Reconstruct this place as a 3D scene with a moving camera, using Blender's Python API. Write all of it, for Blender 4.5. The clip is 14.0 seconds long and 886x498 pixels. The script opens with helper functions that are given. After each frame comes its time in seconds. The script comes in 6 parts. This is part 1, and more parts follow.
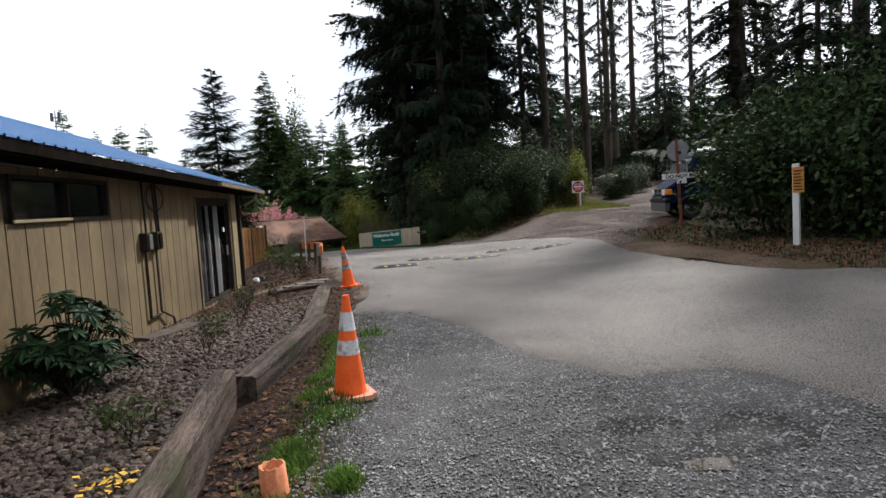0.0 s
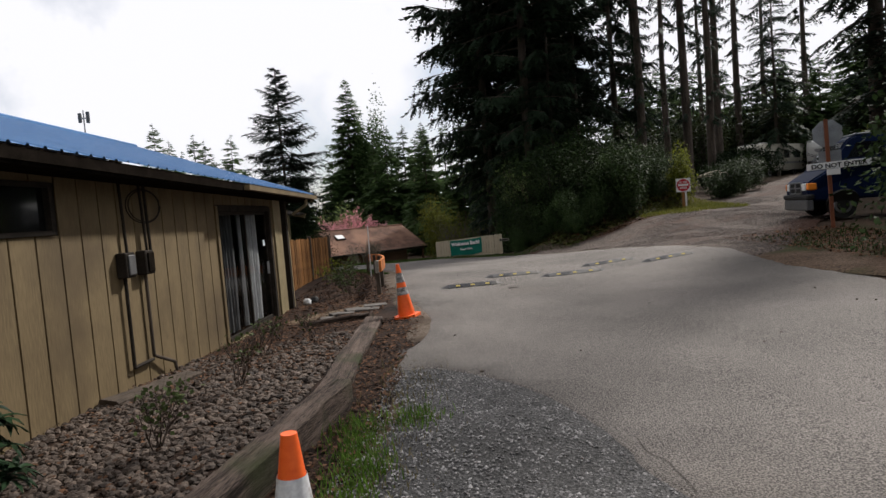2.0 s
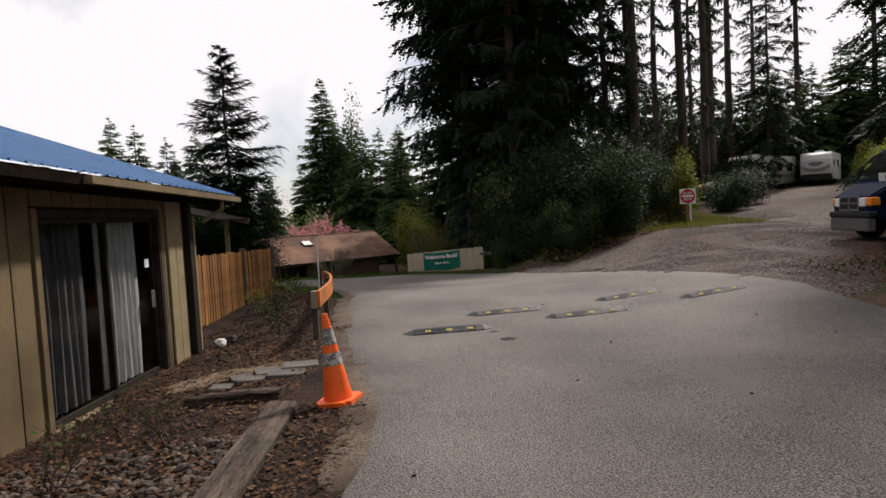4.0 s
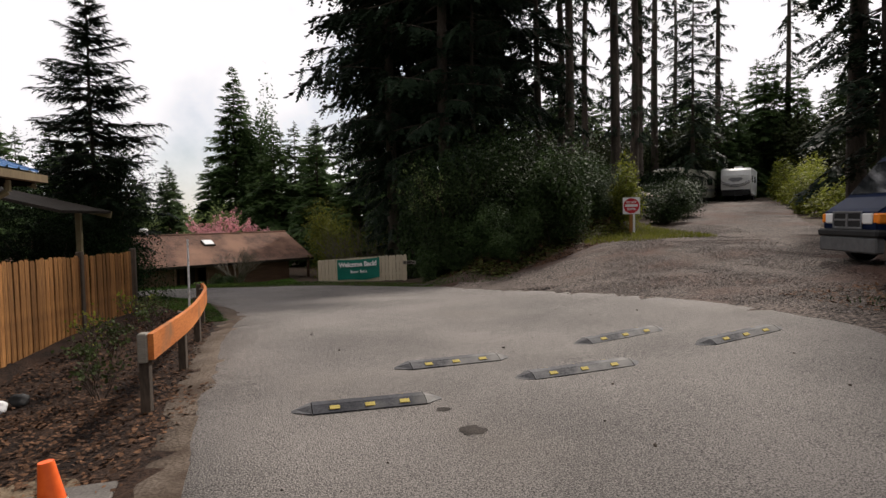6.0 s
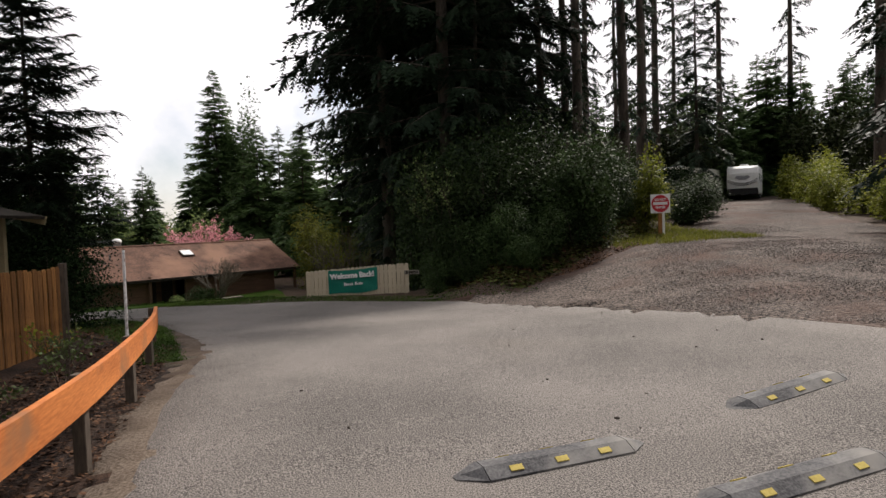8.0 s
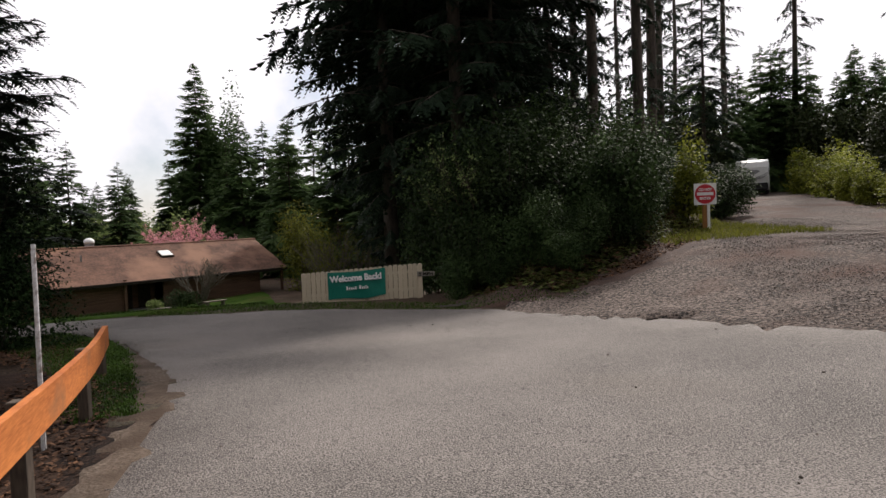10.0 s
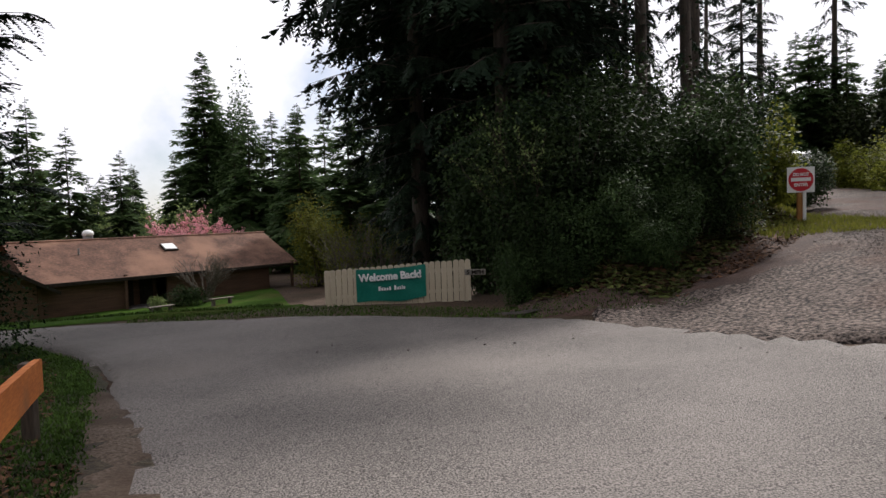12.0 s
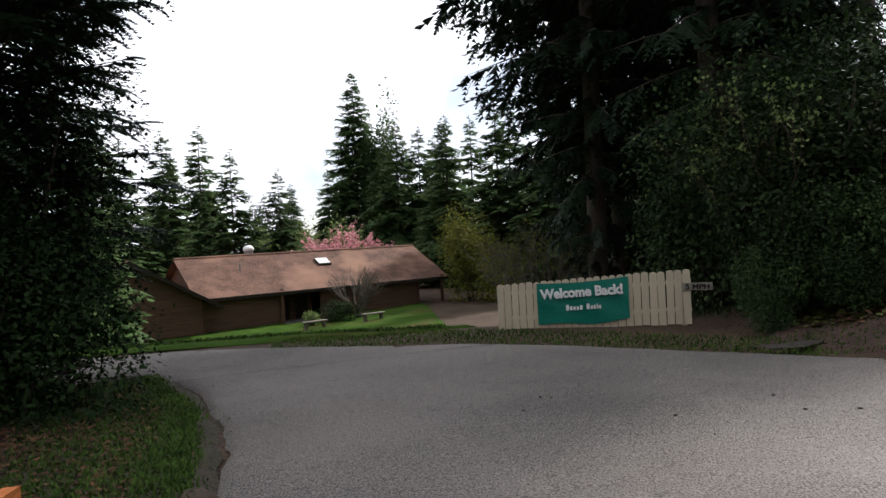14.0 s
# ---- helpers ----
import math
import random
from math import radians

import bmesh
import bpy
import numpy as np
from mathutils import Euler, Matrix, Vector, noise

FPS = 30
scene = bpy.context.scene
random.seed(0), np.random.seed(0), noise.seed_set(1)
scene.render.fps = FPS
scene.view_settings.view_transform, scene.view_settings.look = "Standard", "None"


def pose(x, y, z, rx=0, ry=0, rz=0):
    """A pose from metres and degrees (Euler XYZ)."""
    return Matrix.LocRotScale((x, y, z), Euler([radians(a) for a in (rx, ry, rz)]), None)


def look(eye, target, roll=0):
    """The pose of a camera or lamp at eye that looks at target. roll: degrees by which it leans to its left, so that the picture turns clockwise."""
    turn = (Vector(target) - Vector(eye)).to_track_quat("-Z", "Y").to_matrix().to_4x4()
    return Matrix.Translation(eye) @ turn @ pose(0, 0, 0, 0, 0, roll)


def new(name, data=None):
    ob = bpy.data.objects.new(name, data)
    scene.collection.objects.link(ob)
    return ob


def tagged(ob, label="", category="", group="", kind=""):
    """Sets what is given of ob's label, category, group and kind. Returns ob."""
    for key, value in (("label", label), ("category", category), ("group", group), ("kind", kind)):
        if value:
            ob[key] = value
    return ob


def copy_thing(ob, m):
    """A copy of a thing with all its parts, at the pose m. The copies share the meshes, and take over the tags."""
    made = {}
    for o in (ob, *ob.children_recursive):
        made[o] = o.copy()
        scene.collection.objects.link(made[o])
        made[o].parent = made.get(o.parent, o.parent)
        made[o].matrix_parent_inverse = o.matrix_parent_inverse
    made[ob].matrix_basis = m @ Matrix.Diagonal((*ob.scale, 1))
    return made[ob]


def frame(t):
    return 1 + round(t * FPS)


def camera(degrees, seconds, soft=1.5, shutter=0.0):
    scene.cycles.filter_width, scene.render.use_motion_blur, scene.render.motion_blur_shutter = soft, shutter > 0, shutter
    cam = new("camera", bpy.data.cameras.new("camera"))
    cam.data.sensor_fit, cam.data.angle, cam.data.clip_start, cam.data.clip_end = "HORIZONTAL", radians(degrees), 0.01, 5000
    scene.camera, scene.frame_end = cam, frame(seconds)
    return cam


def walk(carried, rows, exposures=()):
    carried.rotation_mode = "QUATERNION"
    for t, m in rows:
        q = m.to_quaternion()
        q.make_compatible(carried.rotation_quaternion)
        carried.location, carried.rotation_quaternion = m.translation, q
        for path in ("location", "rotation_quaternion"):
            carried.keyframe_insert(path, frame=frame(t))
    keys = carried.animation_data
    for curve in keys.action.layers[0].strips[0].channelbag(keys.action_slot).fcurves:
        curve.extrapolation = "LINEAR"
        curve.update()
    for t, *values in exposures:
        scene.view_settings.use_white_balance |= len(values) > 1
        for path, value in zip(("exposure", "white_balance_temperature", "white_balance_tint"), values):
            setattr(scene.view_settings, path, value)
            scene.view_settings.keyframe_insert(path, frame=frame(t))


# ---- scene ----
cam = camera(69.6, 14.0)

# camera path: seconds, eye, target, roll
PATH = [
    (0, (-0.178, -8.041, 1.43), (-0.028, -6.053, 1.276), -3.4),
    (0.5, (-0.116, -7.082, 1.382), (-0.069, -5.087, 1.249), -3.7),
    (1, (-0.075, -6.315, 1.378), (-0.091, -4.319, 1.255), -4.0),
    (1.5, (0.011, -5.525, 1.366), (-0.042, -3.529, 1.243), -4.0),
    (2, (0.045, -4.825, 1.37), (-0.067, -2.832, 1.252), -4.6),
    (4.3, (0.002, -0.255, 1.455), (0.005, 1.743, 1.357), -2.5),
    (4.5, (0.051, 0.121, 1.422), (0.105, 2.118, 1.327), -2.1),
    (5, (0.077, 0.969, 1.464), (0.253, 2.959, 1.357), -1.2),
    (5.5, (0.045, 1.901, 1.421), (0.255, 3.887, 1.319), -0.9),
    (6, (-0.097, 2.686, 1.432), (0.128, 4.671, 1.329), -1.1),
    (6.5, (-0.173, 3.466, 1.432), (0.066, 5.449, 1.333), -1.3),
    (7, (-0.274, 4.218, 1.402), (-0.024, 6.2, 1.306), -1.7),
    (7.5, (-0.3, 5.065, 1.365), (-0.035, 7.045, 1.278), -1.9),
    (8, (-0.399, 5.825, 1.324), (-0.132, 7.806, 1.239), -2.0),
    (10.5, (-1.081, 9.601, 1.146), (-0.761, 11.573, 1.057), -2.2),
    (11, (-1.199, 10.358, 1.116), (-0.882, 12.33, 1.018), -2.1),
    (11.5, (-1.318, 11.121, 1.055), (-1.003, 13.094, 0.956), -2.0),
    (12, (-1.516, 11.957, 1.011), (-1.221, 13.933, 0.912), -1.8),
    (12.5, (-1.658, 12.861, 0.98), (-1.461, 14.85, 0.894), -1.4),
    (13, (-1.851, 13.654, 0.919), (-1.786, 15.651, 0.838), -1.8),
    (13.5, (-2.026, 14.337, 0.823), (-2.053, 16.336, 0.779), -2.4),
    (14, (-2.185, 14.925, 0.814), (-2.33, 16.92, 0.777), -2.9),
]
walk(cam, [(t, look(eye, target, roll)) for t, eye, target, roll in PATH], [(0, 0.28, 6120, 11), (1, 0.14, 6220, 11), (2, -0.18, 6380, 12), (5, -0.20, 6650, 14), (8, 0.0, 6650, 14), (11, -0.06, 6450, 16), (12.5, 0.06, 6250, 14), (14, 0.32, 6150, 12)])

# ---------------------------------------------------------------- light
scene.view_settings.exposure = 0.0
SUN_AZ, SUN_EL = 37.0, 41.0  # degrees right of +y, above the horizon
sun = new("sun", bpy.data.lights.new("sun", "SUN"))
sun.data.energy, sun.data.angle, sun.data.color = 4.8, radians(3.5), (1.0, 0.95, 0.87)
sun.matrix_world = look((40 * math.sin(radians(SUN_AZ)), 40 * math.cos(radians(SUN_AZ)), 40 * math.tan(radians(SUN_EL))), (0, 0, 0))

world = bpy.data.worlds.new("world")
scene.world = world
world.use_nodes = True
wt = world.node_tree
wt.nodes.clear()
w_out = wt.nodes.new("ShaderNodeOutputWorld")
w_bg = wt.nodes.new("ShaderNodeBackground")
w_sky = wt.nodes.new("ShaderNodeTexSky")
w_sky.sky_type, w_sky.sun_disc = "NISHITA", False
w_sky.sun_elevation, w_sky.sun_rotation = radians(SUN_EL), radians(SUN_AZ)
w_co = wt.nodes.new("ShaderNodeTexCoord")
w_no = wt.nodes.new("ShaderNodeTexNoise")
w_no.inputs["Scale"].default_value, w_no.inputs["Detail"].default_value, w_no.inputs["Roughness"].default_value = 2.2, 7, 0.55
w_ra = wt.nodes.new("ShaderNodeValToRGB")
w_ra.color_ramp.elements[0].position, w_ra.color_ramp.elements[1].position = 0.30, 0.47
w_mx = wt.nodes.new("ShaderNodeMix")
w_mx.data_type = "RGBA"
# thin cloud, brightest on the sun's side of the sky
w_dot = wt.nodes.new("ShaderNodeVectorMath")
w_dot.operation = "DOT_PRODUCT"
w_dot.inputs[1].default_value = (math.sin(radians(SUN_AZ)) * math.cos(radians(SUN_EL)), math.cos(radians(SUN_AZ)) * math.cos(radians(SUN_EL)), math.sin(radians(SUN_EL)))
w_mr = wt.nodes.new("ShaderNodeMapRange")
w_mr.inputs["From Min"].default_value, w_mr.inputs["From Max"].default_value = -0.5, 0.3
w_mr.inputs["To Min"].default_value, w_mr.inputs["To Max"].default_value = 0.3, 1.0
w_sc = wt.nodes.new("ShaderNodeVectorMath")
w_sc.operation = "SCALE"
w_sc.inputs[0].default_value = (11.2, 11.2, 11.4)
w_bg.inputs["Strength"].default_value = 0.1
wt.links.new(w_co.outputs["Generated"], w_no.inputs["Vector"])
wt.links.new(w_no.outputs["Fac"], w_ra.inputs["Fac"])
wt.links.new(w_co.outputs["Generated"], w_dot.inputs[0])
wt.links.new(w_dot.outputs["Value"], w_mr.inputs["Value"])
wt.links.new(w_mr.outputs["Result"], w_sc.inputs["Scale"])
wt.links.new(w_sc.outputs["Vector"], w_mx.inputs["B"])
wt.links.new(w_ra.outputs["Color"], w_mx.inputs["Factor"])
wt.links.new(w_sky.outputs["Color"], w_mx.inputs["A"])
wt.links.new(w_mx.outputs["Result"], w_bg.inputs["Color"])
wt.links.new(w_bg.outputs["Background"], w_out.inputs["Surface"])

# ---------------------------------------------------------------- materials
def material(name, dark, light, scale=8.0, rough=0.8, bump=0.3, fine=120.0, metal=0.0, spread=(0.35, 0.65), vary=0.0, stretch=(1, 1, 1), depth=0.01, stain=None, spec=0.4, broad=0.5):
    """Two tones mixed by noise at two scales, with relief; vary: how far single pieces differ in brightness."""
    m = bpy.data.materials.new(name)
    m.use_nodes = True
    t = m.node_tree
    b = t.nodes["Principled BSDF"]
    b.inputs["Roughness"].default_value, b.inputs["Metallic"].default_value = rough, metal
    b.inputs["Specular IOR Level"].default_value = spec
    co = t.nodes.new("ShaderNodeTexCoord")
    mp = t.nodes.new("ShaderNodeMapping")
    mp.inputs["Scale"].default_value = stretch
    t.links.new(co.outputs["Object"], mp.inputs["Vector"])
    n1, n2 = t.nodes.new("ShaderNodeTexNoise"), t.nodes.new("ShaderNodeTexNoise")
    n1.inputs["Scale"].default_value, n1.inputs["Detail"].default_value = scale, 6
    n2.inputs["Scale"].default_value, n2.inputs["Detail"].default_value = fine, 4
    t.links.new(mp.outputs["Vector"], n1.inputs["Vector"])
    t.links.new(mp.outputs["Vector"], n2.inputs["Vector"])
    av = t.nodes.new("ShaderNodeMath")
    av.operation = "MULTIPLY_ADD"
    av.inputs[1].default_value = 1 - broad
    t.links.new(n2.outputs["Fac"], av.inputs[0])
    hf = t.nodes.new("ShaderNodeMath")
    hf.operation = "MULTIPLY"
    hf.inputs[1].default_value = broad
    t.links.new(n1.outputs["Fac"], hf.inputs[0])
    t.links.new(hf.outputs[0], av.inputs[2])
    ra = t.nodes.new("ShaderNodeValToRGB")
    ra.color_ramp.elements[0].position, ra.color_ramp.elements[1].position = spread
    ra.color_ramp.elements[0].color, ra.color_ramp.elements[1].color = (*dark, 1), (*light, 1)
    t.links.new(av.outputs[0], ra.inputs["Fac"])
    out = ra.outputs["Color"]
    if stain:
        colour, size, low, high = stain
        ns = t.nodes.new("ShaderNodeTexNoise")
        ns.inputs["Scale"].default_value, ns.inputs["Detail"].default_value = size, 5
        t.links.new(co.outputs["Object"], ns.inputs["Vector"])
        mr = t.nodes.new("ShaderNodeMapRange")
        mr.inputs["From Min"].default_value, mr.inputs["From Max"].default_value = low, high
        t.links.new(ns.outputs["Fac"], mr.inputs["Value"])
        mx = t.nodes.new("ShaderNodeMix")
        mx.data_type = "RGBA"
        mx.inputs["B"].default_value = (*colour, 1)
        t.links.new(mr.outputs["Result"], mx.inputs["Factor"])
        t.links.new(out, mx.inputs["A"])
        out = mx.outputs["Result"]
    if vary:
        oi = t.nodes.new("ShaderNodeObjectInfo")
        ge = t.nodes.new("ShaderNodeNewGeometry")
        ad = t.nodes.new("ShaderNodeMath")
        ad.operation = "ADD"
        t.links.new(oi.outputs["Random"], ad.inputs[0])
        t.links.new(ge.outputs["Random Per Island"], ad.inputs[1])
        mr = t.nodes.new("ShaderNodeMapRange")
        mr.inputs["From Max"].default_value = 2.0
        mr.inputs["To Min"].default_value, mr.inputs["To Max"].default_value = 1 - vary, 1 + vary
        t.links.new(ad.outputs[0], mr.inputs["Value"])
        hs = t.nodes.new("ShaderNodeHueSaturation")
        t.links.new(mr.outputs["Result"], hs.inputs["Value"])
        t.links.new(out, hs.inputs["Color"])
        out = hs.outputs["Color"]
    t.links.new(out, b.inputs["Base Color"])
    if bump:
        bu = t.nodes.new("ShaderNodeBump")
        bu.inputs["Strength"].default_value, bu.inputs["Distance"].default_value = bump, depth
        t.links.new(av.outputs[0], bu.inputs["Height"])
        t.links.new(bu.outputs["Normal"], b.inputs["Normal"])
    return m


def leafy(name, dark, light, vary=0.5, through_light=0.25, rough=0.55):
    """Foliage: tones differ from leaf to leaf, and some light passes through."""
    m = material(name, dark, light, scale=0.8, fine=6.0, rough=rough, bump=0, vary=vary, spec=0.06)
    b = m.node_tree.nodes["Principled BSDF"]
    tr = m.node_tree.nodes.new("ShaderNodeBsdfTranslucent")
    mx = m.node_tree.nodes.new("ShaderNodeMixShader")
    mx.inputs["Fac"].default_value = through_light
    src = b.inputs["Base Color"].links[0].from_socket
    m.node_tree.links.new(src, tr.inputs["Color"])
    m.node_tree.links.new(b.outputs[0], mx.inputs[1])
    m.node_tree.links.new(tr.outputs[0], mx.inputs[2])
    m.node_tree.links.new(mx.outputs[0], m.node_tree.nodes["Material Output"].inputs["Surface"])
    return m


M_ASPHALT = material("asphalt", (0.04, 0.036, 0.032), (0.24, 0.215, 0.195), scale=0.5, fine=82, rough=0.88, bump=1.0, depth=0.015, spread=(0.40, 0.60), stain=((0.165, 0.14, 0.115), 0.2, 0.55, 0.92), spec=0.3, broad=0.2)
M_GRAVEL = material("dark_gravel", (0.004, 0.004, 0.004), (0.10, 0.096, 0.094), scale=1.5, fine=60, rough=0.85, bump=1.0, depth=0.02, spread=(0.41, 0.62), stain=((0.018, 0.017, 0.016), 0.5, 0.55, 0.75), broad=0.22)
M_GRAVELROAD = material("brown_gravel", (0.008, 0.006, 0.005), (0.185, 0.145, 0.122), scale=1.1, fine=18, rough=0.9, bump=1.0, depth=0.05, spread=(0.40, 0.63), stain=((0.075, 0.038, 0.026), 0.35, 0.50, 0.68), broad=0.15, spec=0.15)
M_MULCH = material("mulch", (0.004, 0.0025, 0.002), (0.055, 0.031, 0.02), scale=2.0, fine=34, rough=0.95, bump=1.0, depth=0.04, spread=(0.40, 0.66), spec=0.15)
M_SOIL = material("forest_floor", (0.016, 0.011, 0.008), (0.11, 0.074, 0.05), scale=0.9, fine=22, rough=0.95, bump=1.0, depth=0.04, stain=((0.05, 0.036, 0.022), 0.25, 0.5, 0.68), broad=0.3, spec=0.15)
M_VERGE = material("verge_soil", (0.010, 0.008, 0.005), (0.065, 0.05, 0.03), scale=1.2, fine=30, rough=0.95, bump=1.0, depth=0.03, stain=((0.035, 0.042, 0.014), 0.8, 0.5, 0.66), broad=0.3)
M_LAWN = material("lawn", (0.016, 0.042, 0.006), (0.058, 0.10, 0.017), scale=0.8, fine=30, rough=0.95, bump=1.0, depth=0.04, stain=((0.06, 0.055, 0.02), 0.3, 0.52, 0.7), spec=0.02)
M_SIDING = material("tan_siding", (0.10, 0.069, 0.032), (0.185, 0.134, 0.066), scale=3, fine=60, rough=0.75, bump=0.25, depth=0.004, stretch=(1, 1, 0.12), stain=((0.085, 0.058, 0.028), 0.9, 0.5, 0.72), vary=0.12)
M_TRIM = material("cream_trim", (0.19, 0.15, 0.08), (0.31, 0.255, 0.145), scale=4, fine=70, rough=0.6, bump=0.15, depth=0.003)
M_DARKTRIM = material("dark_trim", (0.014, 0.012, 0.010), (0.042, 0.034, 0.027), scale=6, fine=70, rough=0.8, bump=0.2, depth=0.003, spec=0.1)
# matt near-black: holds the soffit's shadow in its colour; also for dark fascia
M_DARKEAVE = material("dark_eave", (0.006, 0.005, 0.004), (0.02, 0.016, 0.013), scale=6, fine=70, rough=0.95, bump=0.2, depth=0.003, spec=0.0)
M_BLUEROOF = material("blue_metal", (0.09, 0.20, 0.40), (0.13, 0.28, 0.52), scale=1.5, fine=30, rough=0.35, bump=0.05, metal=0.2)
M_CEDAR = material("cedar", (0.06, 0.024, 0.008), (0.40, 0.19, 0.062), scale=2.2, fine=24, rough=0.8, bump=0.5, depth=0.004, stretch=(6, 6, 0.22), vary=0.8, spec=0.2, spread=(0.36, 0.62))
M_REDPOST = material("red_brown_post", (0.10, 0.03, 0.014), (0.26, 0.09, 0.04), scale=3, fine=40, rough=0.85, bump=0.4, depth=0.004, stretch=(3, 3, 0.3))
M_TIMBER = material("weathered_timber", (0.04, 0.031, 0.026), (0.20, 0.165, 0.138), scale=3, fine=34, rough=0.9, bump=0.9, depth=0.012, stretch=(4, 0.35, 4), spread=(0.38, 0.62))
M_GREYBOARD = material("grey_board", (0.16, 0.145, 0.12), (0.30, 0.275, 0.235), scale=3, fine=40, rough=0.9, bump=0.3, depth=0.004, stretch=(0.4, 4, 4))
M_ORANGE = material("orange_plank", (0.34, 0.10, 0.026), (0.62, 0.215, 0.058), scale=2.5, fine=30, rough=0.75, bump=0.4, depth=0.005, stretch=(1, 0.3, 2.5), stain=((0.26, 0.12, 0.055), 2.2, 0.55, 0.72), spec=0.2)
M_POST = material("dark_post", (0.03, 0.022, 0.016), (0.10, 0.075, 0.055), scale=5, fine=50, rough=0.9, bump=0.5, depth=0.006, stretch=(1, 1, 0.2))
M_CREAMFENCE = material("cream_picket", (0.44, 0.37, 0.26), (0.58, 0.50, 0.37), scale=3, fine=40, rough=0.8, bump=0.3, depth=0.004, stretch=(2, 2, 0.3), vary=0.12)
M_BANNER = material("green_banner", (0.0, 0.13, 0.093), (0.008, 0.19, 0.137), scale=1.5, fine=20, rough=0.45, bump=0.2, depth=0.01)
M_WHITE = material("white_paint", (0.70, 0.70, 0.68), (0.82, 0.82, 0.80), scale=5, fine=60, rough=0.5, bump=0.05)
M_RED = material("sign_red", (0.42, 0.012, 0.02), (0.55, 0.02, 0.03), scale=5, fine=60, rough=0.45, bump=0.03)
M_CONE = material("cone_orange", (0.82, 0.10, 0.012), (0.95, 0.16, 0.025), scale=7, fine=40, rough=0.5, bump=0.1, depth=0.003, stain=((0.45, 0.08, 0.03), 6, 0.62, 0.8))
M_CONEBASE = material("dusty_cone", (0.50, 0.20, 0.12), (0.66, 0.33, 0.23), scale=7, fine=40, rough=0.8, bump=0.1)
M_BAND = material("reflective_band", (0.42, 0.42, 0.43), (0.78, 0.78, 0.78), scale=9, fine=50, rough=0.45, bump=0.1, depth=0.003, stain=((0.25, 0.22, 0.2), 14, 0.52, 0.66))
M_BANDOLD = material("dirty_band", (0.10, 0.095, 0.09), (0.42, 0.41, 0.40), scale=14, fine=60, rough=0.6, bump=0.2, depth=0.003, spread=(0.45, 0.54))
M_RUBBER = material("bump_rubber", (0.03, 0.03, 0.034), (0.14, 0.137, 0.137), scale=5, fine=60, rough=0.8, bump=0.3, depth=0.004, stain=((0.20, 0.19, 0.175), 3, 0.48, 0.72), spec=0.2)
M_YELLOW = material("yellow_reflector", (0.34, 0.26, 0.06), (0.50, 0.40, 0.12), scale=8, fine=60, rough=0.8, bump=0.1, spec=0.15)
M_SHINGLE = material("brown_shingle", (0.06, 0.029, 0.019), (0.19, 0.098, 0.064), scale=1.2, fine=7, rough=0.9, bump=0.8, depth=0.02, vary=0.3, stain=((0.26, 0.14, 0.09), 0.3, 0.5, 0.7))
M_BROWNWALL = material("brown_board", (0.045, 0.022, 0.013), (0.12, 0.062, 0.036), scale=2, fine=20, rough=0.8, bump=0.4, depth=0.008, stretch=(0.3, 0.3, 5))
M_BARK = material("bark", (0.025, 0.019, 0.015), (0.10, 0.078, 0.06), scale=3, fine=18, rough=0.95, bump=1.0, depth=0.05, stretch=(2, 2, 0.35))
# below true needle tone: the crowns' deep shade is put into the colour
M_NEEDLE = leafy("shaded_needles", (0.008, 0.016, 0.010), (0.026, 0.042, 0.022), through_light=0.12)
# lighter green for the far firs, their haze included in the colour
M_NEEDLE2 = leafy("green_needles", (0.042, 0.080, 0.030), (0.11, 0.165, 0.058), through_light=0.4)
M_SALAL = leafy("dark_leaves", (0.010, 0.022, 0.008), (0.058, 0.090, 0.030), rough=0.6, through_light=0.2, vary=0.85)
# near-black leaves: shade on the lane bush and fir-foot shrubs painted in
M_SHADELEAF = leafy("shaded_leaves", (0.005, 0.012, 0.004), (0.018, 0.034, 0.010), rough=0.75, through_light=0.08)
M_YELLOWLEAF = leafy("yellow_green_leaves", (0.085, 0.105, 0.015), (0.25, 0.265, 0.04), through_light=0.45, vary=0.8)
M_OLIVE = leafy("olive_leaves", (0.07, 0.082, 0.014), (0.20, 0.20, 0.035), through_light=0.35)
M_PALELEAF = leafy("pale_leaves", (0.09, 0.13, 0.04), (0.22, 0.27, 0.10), through_light=0.4)
M_UNDER = leafy("understorey_leaves", (0.012, 0.018, 0.007), (0.045, 0.055, 0.02), through_light=0.2)
M_PINK = leafy("pink_blossom", (0.55, 0.20, 0.23), (0.85, 0.48, 0.50), through_light=0.3)
M_GRASS = leafy("grass_blades", (0.014, 0.032, 0.006), (0.062, 0.108, 0.02), through_light=0.25, vary=0.9)
# lit copy of grass_blades: brighter light on the bed-edge tufts is in the colour
M_GRASSLIT = leafy("lit_grass", (0.03, 0.065, 0.010), (0.11, 0.19, 0.03), through_light=0.3, vary=0.8)
M_DRYGRASS = leafy("dry_grass", (0.10, 0.085, 0.04), (0.24, 0.20, 0.10), through_light=0.2)
M_NAVY = material("navy_paint", (0.004, 0.009, 0.032), (0.009, 0.018, 0.052), scale=3, fine=40, rough=0.35, bump=0.0, spec=0.05)
M_BLACK = material("black_rubber", (0.008, 0.008, 0.008), (0.02, 0.02, 0.02), scale=5, fine=50, rough=0.7, bump=0.1)
M_CHROME = material("grey_metal", (0.25, 0.25, 0.26), (0.42, 0.42, 0.43), scale=6, fine=50, rough=0.35, bump=0.05, metal=0.8)
M_DARKGLASS = material("dark_glass", (0.006, 0.007, 0.008), (0.015, 0.016, 0.018), scale=2, fine=9, rough=0.06, bump=0.0, spec=0.6)
